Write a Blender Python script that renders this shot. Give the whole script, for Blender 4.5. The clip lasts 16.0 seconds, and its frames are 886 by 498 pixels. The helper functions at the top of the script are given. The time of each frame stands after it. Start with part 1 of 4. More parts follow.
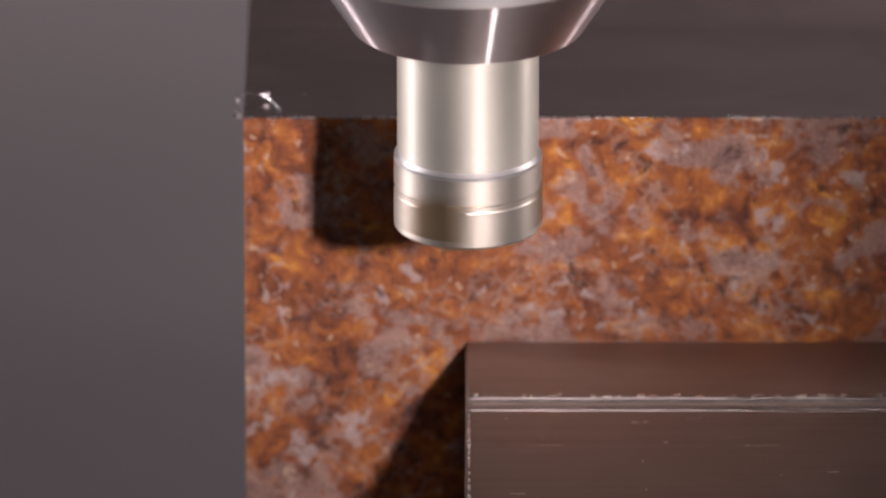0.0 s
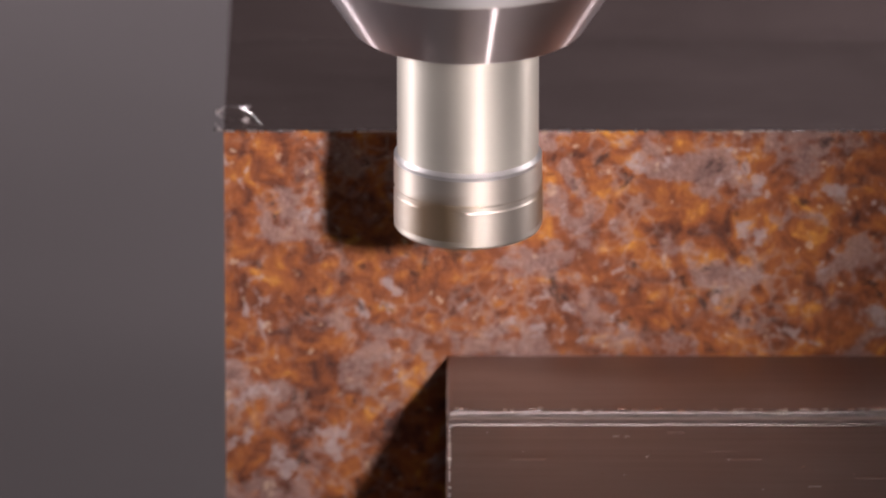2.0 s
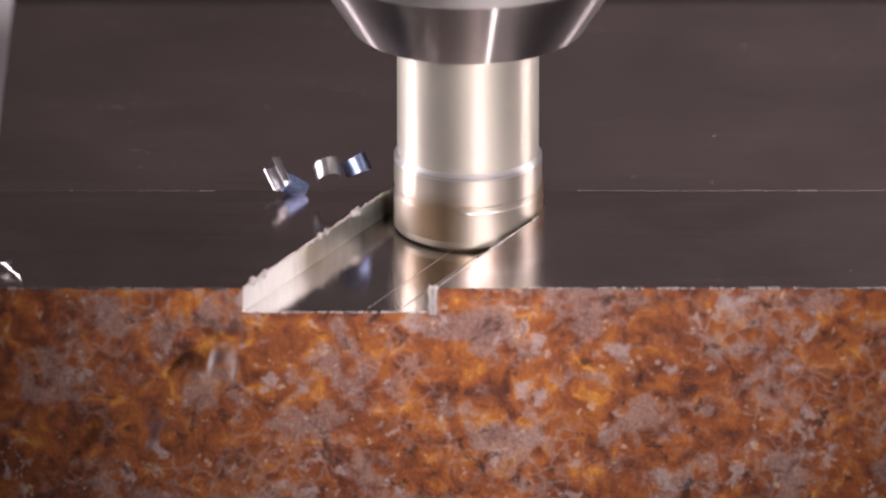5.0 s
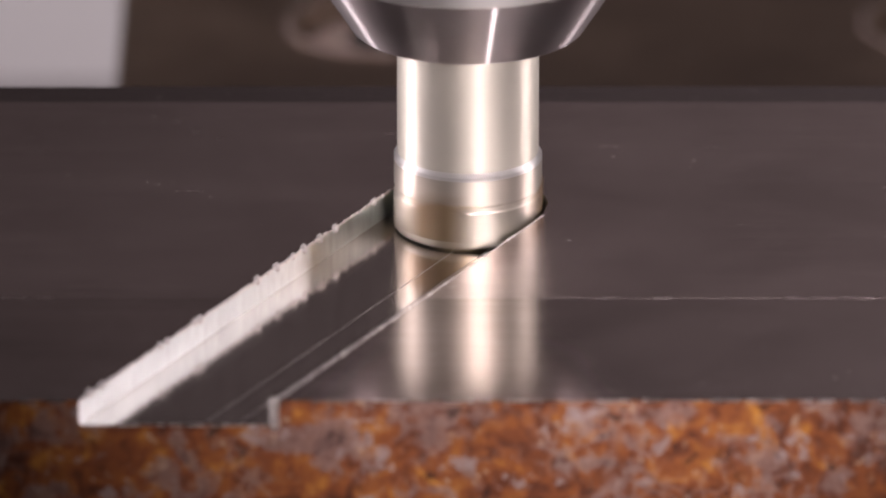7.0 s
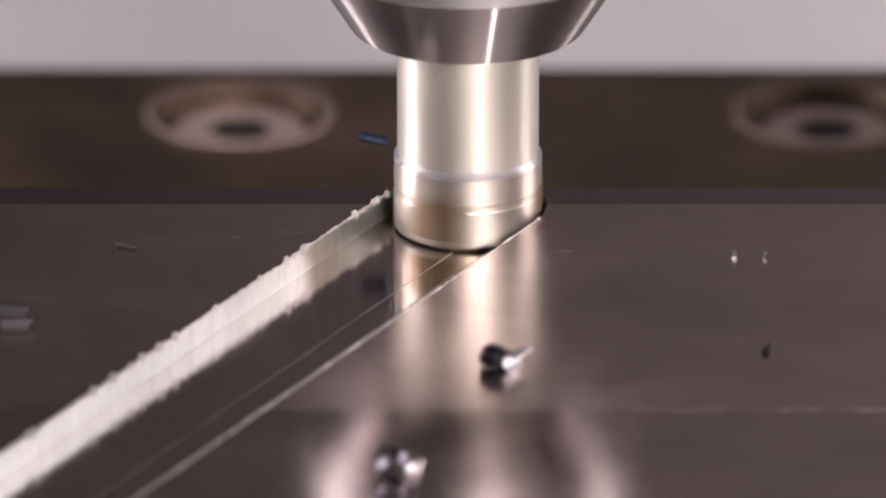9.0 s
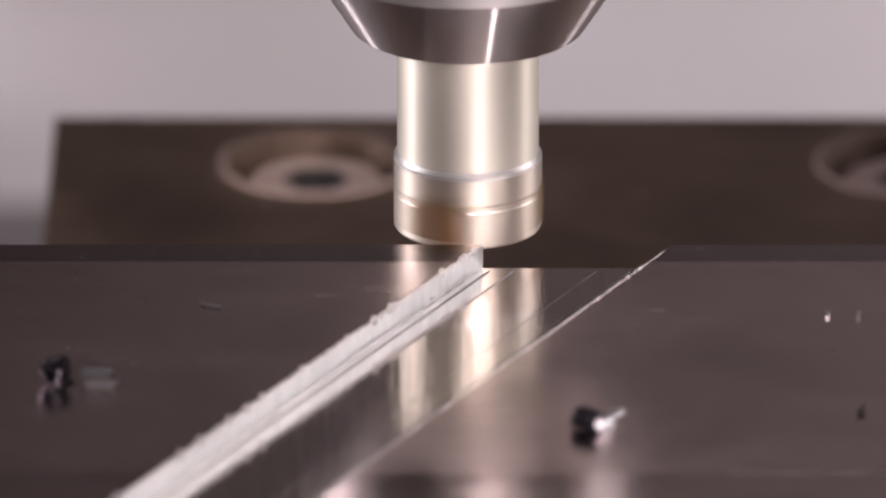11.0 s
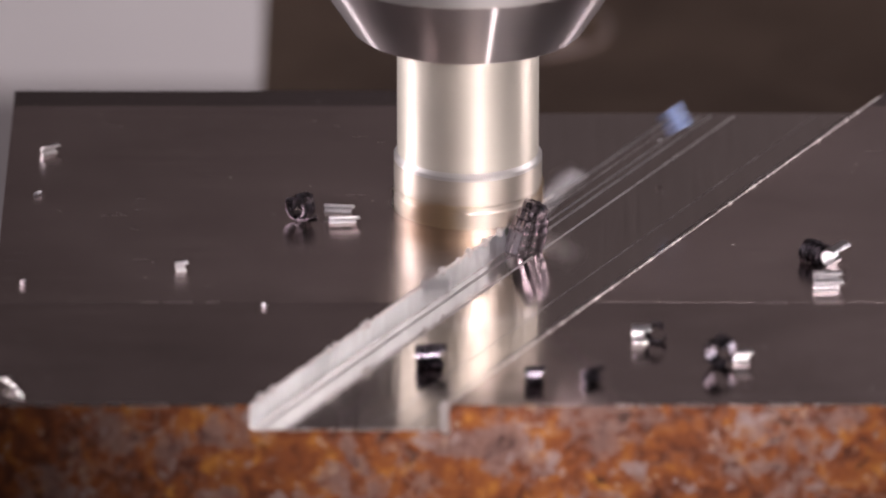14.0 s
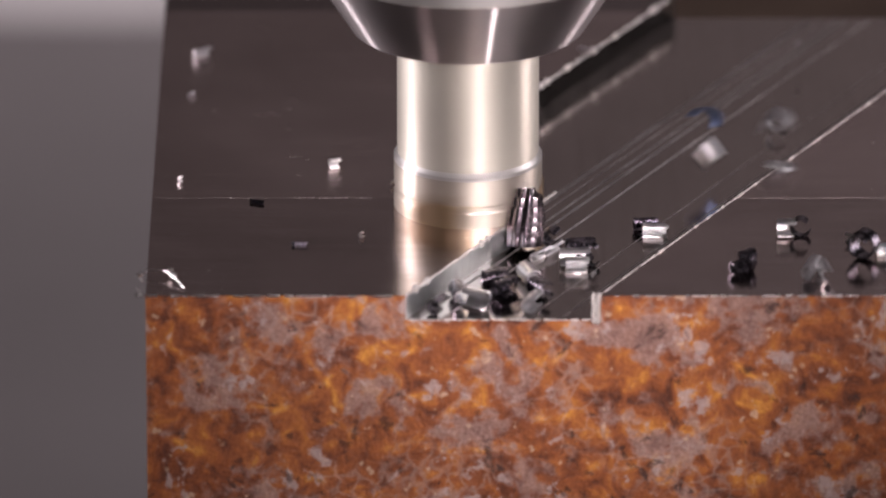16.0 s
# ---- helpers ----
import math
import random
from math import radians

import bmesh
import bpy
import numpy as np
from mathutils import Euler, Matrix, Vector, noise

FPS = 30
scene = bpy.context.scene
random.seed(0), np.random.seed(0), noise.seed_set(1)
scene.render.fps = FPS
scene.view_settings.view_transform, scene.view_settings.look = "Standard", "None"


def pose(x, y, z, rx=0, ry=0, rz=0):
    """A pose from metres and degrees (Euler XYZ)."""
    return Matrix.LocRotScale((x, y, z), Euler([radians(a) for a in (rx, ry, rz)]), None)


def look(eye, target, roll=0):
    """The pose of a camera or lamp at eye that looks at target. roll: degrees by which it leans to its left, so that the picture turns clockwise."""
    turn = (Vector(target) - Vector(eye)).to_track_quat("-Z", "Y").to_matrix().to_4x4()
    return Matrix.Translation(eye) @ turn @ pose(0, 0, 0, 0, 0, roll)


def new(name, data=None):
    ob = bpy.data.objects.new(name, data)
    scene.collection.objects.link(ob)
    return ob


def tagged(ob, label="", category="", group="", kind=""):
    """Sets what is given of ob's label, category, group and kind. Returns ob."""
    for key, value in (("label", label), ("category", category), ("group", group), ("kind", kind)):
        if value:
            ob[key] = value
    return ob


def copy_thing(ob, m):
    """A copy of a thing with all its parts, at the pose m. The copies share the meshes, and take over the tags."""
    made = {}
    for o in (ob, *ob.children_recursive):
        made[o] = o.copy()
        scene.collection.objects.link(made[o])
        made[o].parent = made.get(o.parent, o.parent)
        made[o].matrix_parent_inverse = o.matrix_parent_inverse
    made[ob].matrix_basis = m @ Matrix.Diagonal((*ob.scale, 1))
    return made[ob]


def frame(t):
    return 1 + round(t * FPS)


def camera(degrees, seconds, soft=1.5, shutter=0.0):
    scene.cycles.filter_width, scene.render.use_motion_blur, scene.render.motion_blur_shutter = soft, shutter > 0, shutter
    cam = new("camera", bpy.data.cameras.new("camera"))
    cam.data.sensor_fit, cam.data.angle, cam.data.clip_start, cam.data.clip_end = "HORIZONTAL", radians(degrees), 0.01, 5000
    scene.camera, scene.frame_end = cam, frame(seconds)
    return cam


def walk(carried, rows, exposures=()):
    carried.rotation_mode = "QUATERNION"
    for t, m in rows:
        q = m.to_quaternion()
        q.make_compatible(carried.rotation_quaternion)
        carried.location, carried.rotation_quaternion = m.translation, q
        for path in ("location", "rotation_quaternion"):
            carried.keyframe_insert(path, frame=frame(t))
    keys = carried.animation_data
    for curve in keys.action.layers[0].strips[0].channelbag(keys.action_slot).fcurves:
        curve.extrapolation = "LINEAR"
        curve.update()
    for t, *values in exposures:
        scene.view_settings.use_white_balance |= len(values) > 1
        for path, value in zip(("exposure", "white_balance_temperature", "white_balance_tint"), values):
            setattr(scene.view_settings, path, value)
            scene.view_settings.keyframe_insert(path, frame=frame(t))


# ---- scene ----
MM = 0.001
# the camera stands still, far off with a long lens; the cutter's axis is the world's z axis, the top of the workpiece is z = 0
cam = camera(4.4896, 16.0, soft=2.1, shutter=0.4)
EL = radians(21.0)
FORWARD = Vector((0, math.cos(EL), -math.sin(EL)))
UP = Vector((0, math.sin(EL), math.cos(EL)))
AIM = Vector((-3.729 * MM, 0, 0)) - UP * 6.949 * MM
EYE = AIM - FORWARD * 1.6949
cam.data.dof.use_dof = True
cam.data.dof.focus_distance = 1.69
cam.data.dof.aperture_fstop = 17.5
walk(cam, [(0.0, look(EYE, AIM)), (16.0, look(EYE, AIM))])

# where the workpiece's front left top corner stands, in mm: t, x, y
TABLE = [
    (0.0, -34.22, 36.75), (1.6, -34.22, 36.75), (1.72, -34.25, 36.7), (2.0, -37.17, 30.9), (2.5, -42.9, 19.85),
    (3.0, -48.62, 8.8), (3.5, -54.34, -2.3), (4.0, -60.02, -13.4), (4.5, -65.70, -24.5), (5.0, -71.39, -35.5),
    (7.3, -97.5, -86.7), (7.5, -99.75, -91.1), (8.0, -105.5, -102.2), (8.5, -111.3, -113.2), (9.0, -117.0, -124.2),
    (9.5, -122.7, -135.2), (10.0, -128.4, -146.2), (10.25, -128.0, -149.2), (10.75, -107.5, -152.0), (11.0, -104.0, -148.2),
    (11.3, -100.6, -141.4), (11.5, -98.4, -137.1), (12.0, -92.7, -126.2), (12.5, -87.0, -115.1), (13.0, -81.2, -103.9),
    (13.5, -75.4, -92.8), (14.0, -69.65, -81.8), (14.5, -63.9, -70.7), (15.0, -58.2, -59.8), (15.5, -52.8, -49.2), (16.0, -47.4, -38.6)]


def table_at(t):
    """The corner's place at t, in metres."""
    ts = [r[0] for r in TABLE]
    return Vector((np.interp(t, ts, [r[1] for r in TABLE]) * MM, np.interp(t, ts, [r[2] for r in TABLE]) * MM, 0))


# ---- light in the closed cabin: unseen lamps by shadows and glints, added rear fill ----
world = bpy.data.worlds.new("world")
scene.world = world
world.use_nodes = True
world.node_tree.nodes["Background"].inputs[0].default_value = (0.9, 0.93, 1.0, 1)
world.node_tree.nodes["Background"].inputs[1].default_value = 0.004


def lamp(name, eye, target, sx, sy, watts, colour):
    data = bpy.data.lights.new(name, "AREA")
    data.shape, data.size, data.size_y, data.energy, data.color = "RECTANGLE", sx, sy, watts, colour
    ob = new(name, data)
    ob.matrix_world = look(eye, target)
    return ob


KEY = lamp("work_lamp_light", (0.315, -0.95, 0.365), (-0.001, 0, 0.005), 0.05, 0.05, 0.057, (1.0, 0.865, 0.89))
KEY.data.spread = radians(10)
# unseen tall strips, added where bright bands on shank and slot wall point
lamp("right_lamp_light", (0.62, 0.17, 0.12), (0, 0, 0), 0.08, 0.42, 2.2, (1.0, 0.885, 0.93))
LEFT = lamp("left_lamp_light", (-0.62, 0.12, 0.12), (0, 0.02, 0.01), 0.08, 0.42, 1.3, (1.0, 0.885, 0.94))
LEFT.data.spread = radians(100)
# unseen overhead panel, added for the bright collar ring and some fill
lamp("overhead_lamp_light", (0.05, -0.42, 1.0), (0, 0, 0), 1.3, 0.35, 0.4, (1.0, 0.895, 0.95))
# added fill that brightens the backdrop reflected in the milled top
REAR = lamp("rear_fill_light", (0.55, 0.55, 1.1), (0.5, 1.35, 0.3), 0.7, 0.12, 12.0, (1.0, 0.86, 0.90))
REAR.data.spread = radians(120)
scene.view_settings.exposure = 0.0


# ---- materials ----
class Nodes:
    def __init__(self, name):
        self.m = bpy.data.materials.new(name)
        self.m.use_nodes = True
        self.t = self.m.node_tree
        self.b = self.t.nodes["Principled BSDF"]
        shift = self.t.nodes.new("ShaderNodeMapping")
        shift.inputs["Location"].default_value = (0.3137, 0.2719, 0.1933)
        self.t.links.new(self.t.nodes.new("ShaderNodeTexCoord").outputs["Object"], shift.inputs["Vector"])
        self.co = shift.outputs["Vector"]

    def node(self, kind, **kw):
        n = self.t.nodes.new(kind)
        for k, v in kw.items():
            n.inputs[k].default_value = v
        return n

    def link(self, a, b):
        self.t.links.new(a, b)

    def scaled(self, sx, sy, sz, rz=0.0):
        n = self.t.nodes.new("ShaderNodeMapping")
        n.inputs["Scale"].default_value = (sx, sy, sz)
        n.inputs["Rotation"].default_value = (0, 0, rz)
        self.link(self.co, n.inputs["Vector"])
        return n.outputs["Vector"]

    def noise(self, vec, scale, detail=4.0, rough=0.55, warp=0.0):
        n = self.node("ShaderNodeTexNoise", Scale=scale, Detail=detail, Roughness=rough, Distortion=warp)
        self.link(vec or self.co, n.inputs["Vector"])
        return n.outputs["Fac"]

    def ramp(self, fac, *stops):
        n = self.t.nodes.new("ShaderNodeValToRGB")
        while len(n.color_ramp.elements) < len(stops):
            n.color_ramp.elements.new(0.5)
        for e, (p, c) in zip(n.color_ramp.elements, stops):
            e.position = p
            e.color = (*c, 1) if isinstance(c, tuple) else (c, c, c, 1)
        self.link(fac, n.inputs["Fac"])
        return n.outputs["Color"]

    def mix(self, fac, a, b, how="MIX"):
        n = self.t.nodes.new("ShaderNodeMix")
        n.data_type, n.blend_type = "RGBA", how
        for v, k in ((fac, 0), (a, 6), (b, 7)):
            if isinstance(v, (int, float)):
                n.inputs[k].default_value = v
            elif isinstance(v, tuple):
                n.inputs[k].default_value = (*v, 1)
            else:
                self.link(v, n.inputs[k])
        return n.outputs[2]

    def bump(self, height, strength, distance):
        n = self.node("ShaderNodeBump", Strength=strength, Distance=distance)
        self.link(height, n.inputs["Height"])
        self.link(n.outputs["Normal"], self.b.inputs["Normal"])

    def set(self, **kw):
        for k, v in kw.items():
            k = {"base": "Base Color", "rough": "Roughness", "metal": "Metallic", "spec": "Specular IOR Level"}[k]
            if isinstance(v, tuple):
                self.b.inputs[k].default_value = (*v, 1)
            elif isinstance(v, (int, float)):
                self.b.inputs[k].default_value = v
            else:
                self.link(v, self.b.inputs[k])
        return self.m


def rust():
    """Rust in crusty blobs over pale grey mill scale."""
    n = Nodes("rusty_mill_scale")
    big = n.noise(None, 45, 3, 0.5, 0.6)
    mid = n.noise(None, 240, 5, 0.55, 0.9)
    blobs = n.noise(None, 450, 4, 0.55, 0.4)
    fine = n.noise(None, 1700, 3, 0.6)
    spots = n.noise(n.scaled(0.95, 1, 1.1), 85, 7, 0.6, 0.5)
    hue = n.mix(0.35, mid, n.mix(0.45, blobs, big))
    col = n.ramp(hue, (0.35, (0.085, 0.026, 0.014)), (0.43, (0.19, 0.055, 0.02)), (0.5, (0.30, 0.092, 0.028)), (0.57, (0.42, 0.145, 0.034)), (0.66, (0.74, 0.34, 0.06)))
    scale = n.ramp(n.mix(0.5, fine, mid), (0.35, (0.235, 0.135, 0.112)), (0.65, (0.40, 0.275, 0.245)))
    patch = n.ramp(n.mix(0.3, spots, blobs), (0.51, 0.0), (0.565, 0.78))
    col = n.mix(patch, col, scale)
    pale = n.ramp(n.mix(0.35, n.noise(n.scaled(1, 1, 1, 0.4), 150, 6, 0.6, 0.6), blobs), (0.575, 0.0), (0.61, 0.7))
    col = n.mix(pale, col, (0.47, 0.37, 0.35))
    crust = n.t.nodes.new("ShaderNodeTexVoronoi")
    crust.feature = "DISTANCE_TO_EDGE"
    crust.inputs["Scale"].default_value = 330
    bent = n.node("ShaderNodeTexNoise", Scale=420, Detail=2)
    n.link(n.co, bent.inputs["Vector"])
    n.link(n.mix(0.0022, n.co, bent.outputs["Color"], "ADD"), crust.inputs["Vector"])
    ring = n.mix(1.0, n.ramp(crust.outputs["Distance"], (0.02, 0.3), (0.12, 0.0)), n.ramp(n.noise(None, 90, 3, 0.5), (0.5, 0.0), (0.6, 1.0)), "MULTIPLY")
    col = n.mix(ring, col, (0.48, 0.36, 0.31))
    dark = n.ramp(n.noise(None, 260, 5, 0.65, 0.5), (0.33, 0.8), (0.41, 0.0))
    col = n.mix(dark, col, (0.032, 0.013, 0.011))
    flecks = n.ramp(n.noise(None, 520, 2, 0.5), (0.68, 0.0), (0.74, 0.6))
    col = n.mix(flecks, col, (0.66, 0.47, 0.33))
    stain = n.ramp(n.noise(None, 24, 4, 0.55), (0.36, 0.66), (0.56, 1.0))
    col = n.mix(0.6, col, stain, "MULTIPLY")
    col = n.mix(0.25, col, n.ramp(fine, (0.3, 0.35), (0.68, 1.0)), "MULTIPLY")
    n.bump(n.mix(0.35, n.mix(0.4, mid, blobs), fine), 0.8, 0.0009)
    return n.set(base=col, rough=n.ramp(mid, (0.3, 0.5), (0.7, 0.8)), metal=0.0, spec=0.35)


def milled(name, lo, hi, rough_lo, rough_hi, along=(10, 500), turn=0.0, bump=0.12, specks=True):
    """Machined steel: faint feed marks, haze and small pits."""
    n = Nodes(name)
    lines = n.noise(n.scaled(along[0], along[1], 60, turn), 3, 3, 0.6)
    haze = n.noise(None, 38, 5, 0.6, 0.5)
    tint = n.mix(0.5, lines, haze)
    col = n.ramp(tint, (0.3, lo), (0.7, hi))
    if specks:
        col = n.mix(n.ramp(n.noise(None, 620, 2, 0.4), (0.71, 0.0), (0.76, 0.6)), col, (0.75, 0.72, 0.7))
    n.bump(lines, bump, 0.0002)
    return n.set(base=col, rough=n.ramp(n.mix(0.6, haze, lines), (0.3, rough_lo), (0.7, rough_hi)), metal=1.0)


def turned(name, colour, rough_lo, rough_hi, stretch=0.0, fan=None):
    """Ground or turned steel: fine rings round the axis; fan gives the weight and roughness of the glint that the grooves spread along the axis."""
    n = Nodes(name)
    rings = n.noise(n.scaled(6, 6, 1800), 3, 3, 0.6)
    smear = n.noise(n.scaled(60, 60, 25), 2, 4, 0.6)
    c = tuple(v * 0.86 for v in colour)
    tangent = n.t.nodes.new("ShaderNodeTangent")
    tangent.direction_type, tangent.axis = "RADIAL", "Z"
    if stretch:
        n.link(tangent.outputs["Tangent"], n.b.inputs["Tangent"])
        n.b.inputs["Anisotropic"].default_value = stretch
        n.b.inputs["Anisotropic Rotation"].default_value = 0.25
    n.bump(rings, 0.015, 0.0001)
    if fan:
        weight, rough = fan
        g = n.node("ShaderNodeBsdfAnisotropic", Roughness=rough, Anisotropy=0.88)
        g.inputs["Color"].default_value = (*colour, 1)
        n.link(tangent.outputs["Tangent"], g.inputs["Tangent"])
        both = n.node("ShaderNodeMixShader", Fac=weight)
        n.link(n.b.outputs[0], both.inputs[1])
        n.link(g.outputs[0], both.inputs[2])
        n.link(both.outputs[0], n.t.nodes["Material Output"].inputs["Surface"])
    return n.set(base=n.ramp(smear, (0.3, c), (0.7, colour)), rough=n.ramp(n.mix(0.5, rings, smear), (0.3, rough_lo), (0.7, rough_hi)), metal=1.0)


def painted(name, colour, rough=0.55, grain=30):
    n = Nodes(name)
    a = n.noise(None, grain, 5, 0.6)
    n.bump(n.noise(None, 400, 3), 0.1, 0.0004)
    return n.set(base=n.ramp(a, (0.3, tuple(v * 0.85 for v in colour)), (0.7, colour)), rough=rough)


RUST = rust()


def lanes():
    """The milled top: steel faced in side-by-side passes, the ones along the front and rear edges darker and smoother."""
    n = Nodes("milled_top")
    lines = n.noise(n.scaled(10, 500, 60), 3, 3, 0.6)
    haze = n.noise(None, 38, 5, 0.6, 0.5)
    cloud = n.noise(n.scaled(0.6, 1.6, 1), 18, 6, 0.65, 0.8)
    tint = n.mix(0.72, lines, n.mix(0.5, haze, cloud))
    split = n.t.nodes.new("ShaderNodeSeparateXYZ")
    n.link(n.t.nodes.new("ShaderNodeTexCoord").outputs["Object"], split.inputs[0])
    y = split.outputs[1]

    def step(edge, above):
        m = n.t.nodes.new("ShaderNodeMath")
        m.operation = "GREATER_THAN" if above else "LESS_THAN"
        n.link(y, m.inputs[0])
        m.inputs[1].default_value = edge
        return m.outputs[0]

    m = n.t.nodes.new("ShaderNodeMath")
    m.operation = "MAXIMUM"
    n.link(step(0.0406, False), m.inputs[0])
    n.link(step(0.1236, True), m.inputs[1])
    lane = m.outputs[0]
    col = n.mix(lane, n.ramp(tint, (0.34, (0.41, 0.348, 0.335)), (0.66, (0.70, 0.6, 0.585))), n.ramp(tint, (0.34, (0.33, 0.28, 0.27)), (0.66, (0.62, 0.535, 0.52))))
    col = n.mix(step(0.1236, True), col, n.ramp(tint, (0.3, (0.2, 0.172, 0.172)), (0.7, (0.34, 0.3, 0.3))))
    col = n.mix(n.ramp(n.noise(None, 620, 2, 0.4), (0.68, 0.0), (0.75, 0.5)), col, (0.78, 0.75, 0.73))
    n.bump(lines, 0.05, 0.0002)
    arcs = n.t.nodes.new("ShaderNodeTexWave")
    arcs.wave_type, arcs.rings_direction = "RINGS", "Z"
    arcs.inputs["Scale"].default_value = 170
    arcs.inputs["Distortion"].default_value = 1.5
    place = n.t.nodes.new("ShaderNodeMapping")
    place.inputs["Location"].default_value = (-0.075, -0.082, 0)
    n.link(n.t.nodes["Texture Coordinate"].outputs["Object"], place.inputs["Vector"])
    n.link(place.outputs["Vector"], arcs.inputs["Vector"])
    haze = n.mix(0.025, haze, arcs.outputs["Fac"])
    fac = n.mix(0.3, haze, lines)
    return n.set(base=col, rough=n.mix(lane, n.ramp(fac, (0.3, 0.18), (0.7, 0.28)), n.ramp(fac, (0.3, 0.12), (0.7, 0.19))), metal=1.0)


TOP = lanes()
FLOOR = milled("slot_floor", (0.42, 0.38, 0.36), (0.55, 0.5, 0.48), 0.1, 0.18, (300, 12), -0.48, 0.2, False)
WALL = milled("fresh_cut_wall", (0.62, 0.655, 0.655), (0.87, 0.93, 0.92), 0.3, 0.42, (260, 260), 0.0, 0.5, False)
JAW = milled("jaw_steel", (0.3, 0.23, 0.2), (0.42, 0.335, 0.295), 0.46, 0.6, (8, 300), 0, 0.15, False)
RIDGE = milled("bright_ridge", (0.4, 0.375, 0.365), (0.6, 0.57, 0.56), 0.4, 0.55, (60, 60), 0, 0.2, False)
CHAMFER = milled("worn_chamfer", (0.2, 0.17, 0.16), (0.46, 0.4, 0.38), 0.48, 0.62, (120, 500), 0, 0.2, False)
BURR = milled("bright_burr", (0.8, 0.78, 0.76), (0.92, 0.9, 0.88), 0.2, 0.35, (60, 60))
TORN = milled("torn_burr", (0.74, 0.71, 0.69), (0.92, 0.9, 0.87), 0.48, 0.62, (200, 200), 0, 0.3, False)
SHANK = turned("ground_shank", (0.74, 0.71, 0.62), 0.52, 0.6, 0.3, (0.12, 0.9))
HEAD = turned("cutter_head_steel", (0.7, 0.645, 0.56), 0.44, 0.54, 0.5)
RING = turned("bright_chamfer", (0.95, 0.93, 0.9), 0.34, 0.44)
HOLDER = turned("polished_holder", (0.72, 0.67, 0.665), 0.3, 0.35, 0.82, (0.12, 0.3))
INSERT = turned("gold_coated_carbide", (0.62, 0.48, 0.27), 0.28, 0.38)
# smoother second-cut wall; its dark base stands in for a dark reflection
EDGE_WALL = milled("polished_dark_reflecting_wall", (0.2, 0.185, 0.18), (0.32, 0.3, 0.29), 0.16, 0.26, (260, 260), 0.0, 0.2, False)
# brown that stands in for a reflection on the cutter head
POCKET = turned("pocket_reflected_brown", (0.36, 0.26, 0.17), 0.42, 0.52)
PLATE = milled("base_plate_steel", (0.15, 0.108, 0.082), (0.42, 0.32, 0.25), 0.42, 0.55)
SCREW = painted("screw_steel", (0.44, 0.34, 0.305), 0.4, 90)
SOCKET_SHADE = painted("socket_shade_black", (0.02, 0.018, 0.017), 0.6)
# tray darkened and guard paled: a light gradient put into two greys
TRAY = painted("dimmed_tray_grey", (0.235, 0.22, 0.224), 0.6, 6)
GUARD = painted("brightened_guard_grey", (0.8, 0.785, 0.79), 0.6, 6)
CABIN = painted("dark_cabin_paint", (0.05, 0.048, 0.047), 0.6, 4)
DARK_GREY = painted("dark_grey_paint", (0.051, 0.04, 0.0385), 0.6, 4)
MID_GREY = painted("mid_grey_paint", (0.17, 0.16, 0.16), 0.6, 3)
CHIP = milled("silver_chip", (0.48, 0.475, 0.49), (0.76, 0.75, 0.77), 0.3, 0.46, (200, 200), 0, 0.3, False)
BLUED = milled("blued_chip", (0.1, 0.12, 0.2), (0.32, 0.41, 0.66), 0.26, 0.4, (400, 400), 0, 0.3, False)
DARKENED = milled("darkened_chip", (0.03, 0.027, 0.034), (0.2, 0.18, 0.21), 0.2, 0.34, (400, 400), 0, 0.3, False)
BROWNED = milled("browned_chip", (0.06, 0.052, 0.07), (0.46, 0.39, 0.42), 0.16, 0.28, (400, 400), 0, 0.3, False)


# ---- mesh helpers ----
def mesh_of(bm, *mats, smooth=None):
    me = bpy.data.meshes.new("mesh")
    bmesh.ops.recalc_face_normals(bm, faces=bm.faces)
    if smooth is not None:
        for f in bm.faces:
            f.smooth = True
        for e in bm.edges:
            if len(e.link_faces) == 2 and e.calc_face_angle(0) > smooth:
                e.smooth = False
    bm.to_mesh(me)
    bm.free()
    for m in mats:
        me.materials.append(m)
    return me


def part(name, bm, mats, parent=None, label="", smooth=None):
    mats = mats if isinstance(mats, tuple) else (mats,)
    ob = new(name, mesh_of(bm, *mats, smooth=smooth))
    ob.parent = parent
    return tagged(ob, label) if label else ob


def box(bm, x0, y0, z0, x1, y1, z1, bevel=0.0, mat=0):
    r = bmesh.ops.create_cube(bm, size=1)
    vs = r["verts"]
    for v in vs:
        v.co = Vector(((x0 + x1) / 2 + v.co.x * (x1 - x0), (y0 + y1) / 2 + v.co.y * (y1 - y0), (z0 + z1) / 2 + v.co.z * (z1 - z0)))
    fs = {f for v in vs for f in v.link_faces}
    for f in fs:
        f.material_index = mat
    if bevel:
        bmesh.ops.bevel(bm, geom=list({e for v in vs for e in v.link_edges}), offset=bevel, segments=2, affect="EDGES", profile=0.6)
    return bm


def spun(profile, n=96):
    """A solid of revolution round z; profile rows of (radius, z)."""
    bm = bmesh.new()
    rings = []
    for r, z in profile:
        rings.append([bm.verts.new((max(r, 1e-6) * math.cos(a), max(r, 1e-6) * math.sin(a), z)) for a in (2 * math.pi * i / n for i in range(n))])
    for a, b in zip(rings, rings[1:]):
        for i in range(n):
            bm.faces.new((a[i], a[(i + 1) % n], b[(i + 1) % n], b[i]))
    bm.faces.new(rings[0])
    bm.faces.new(rings[-1])
    return bm


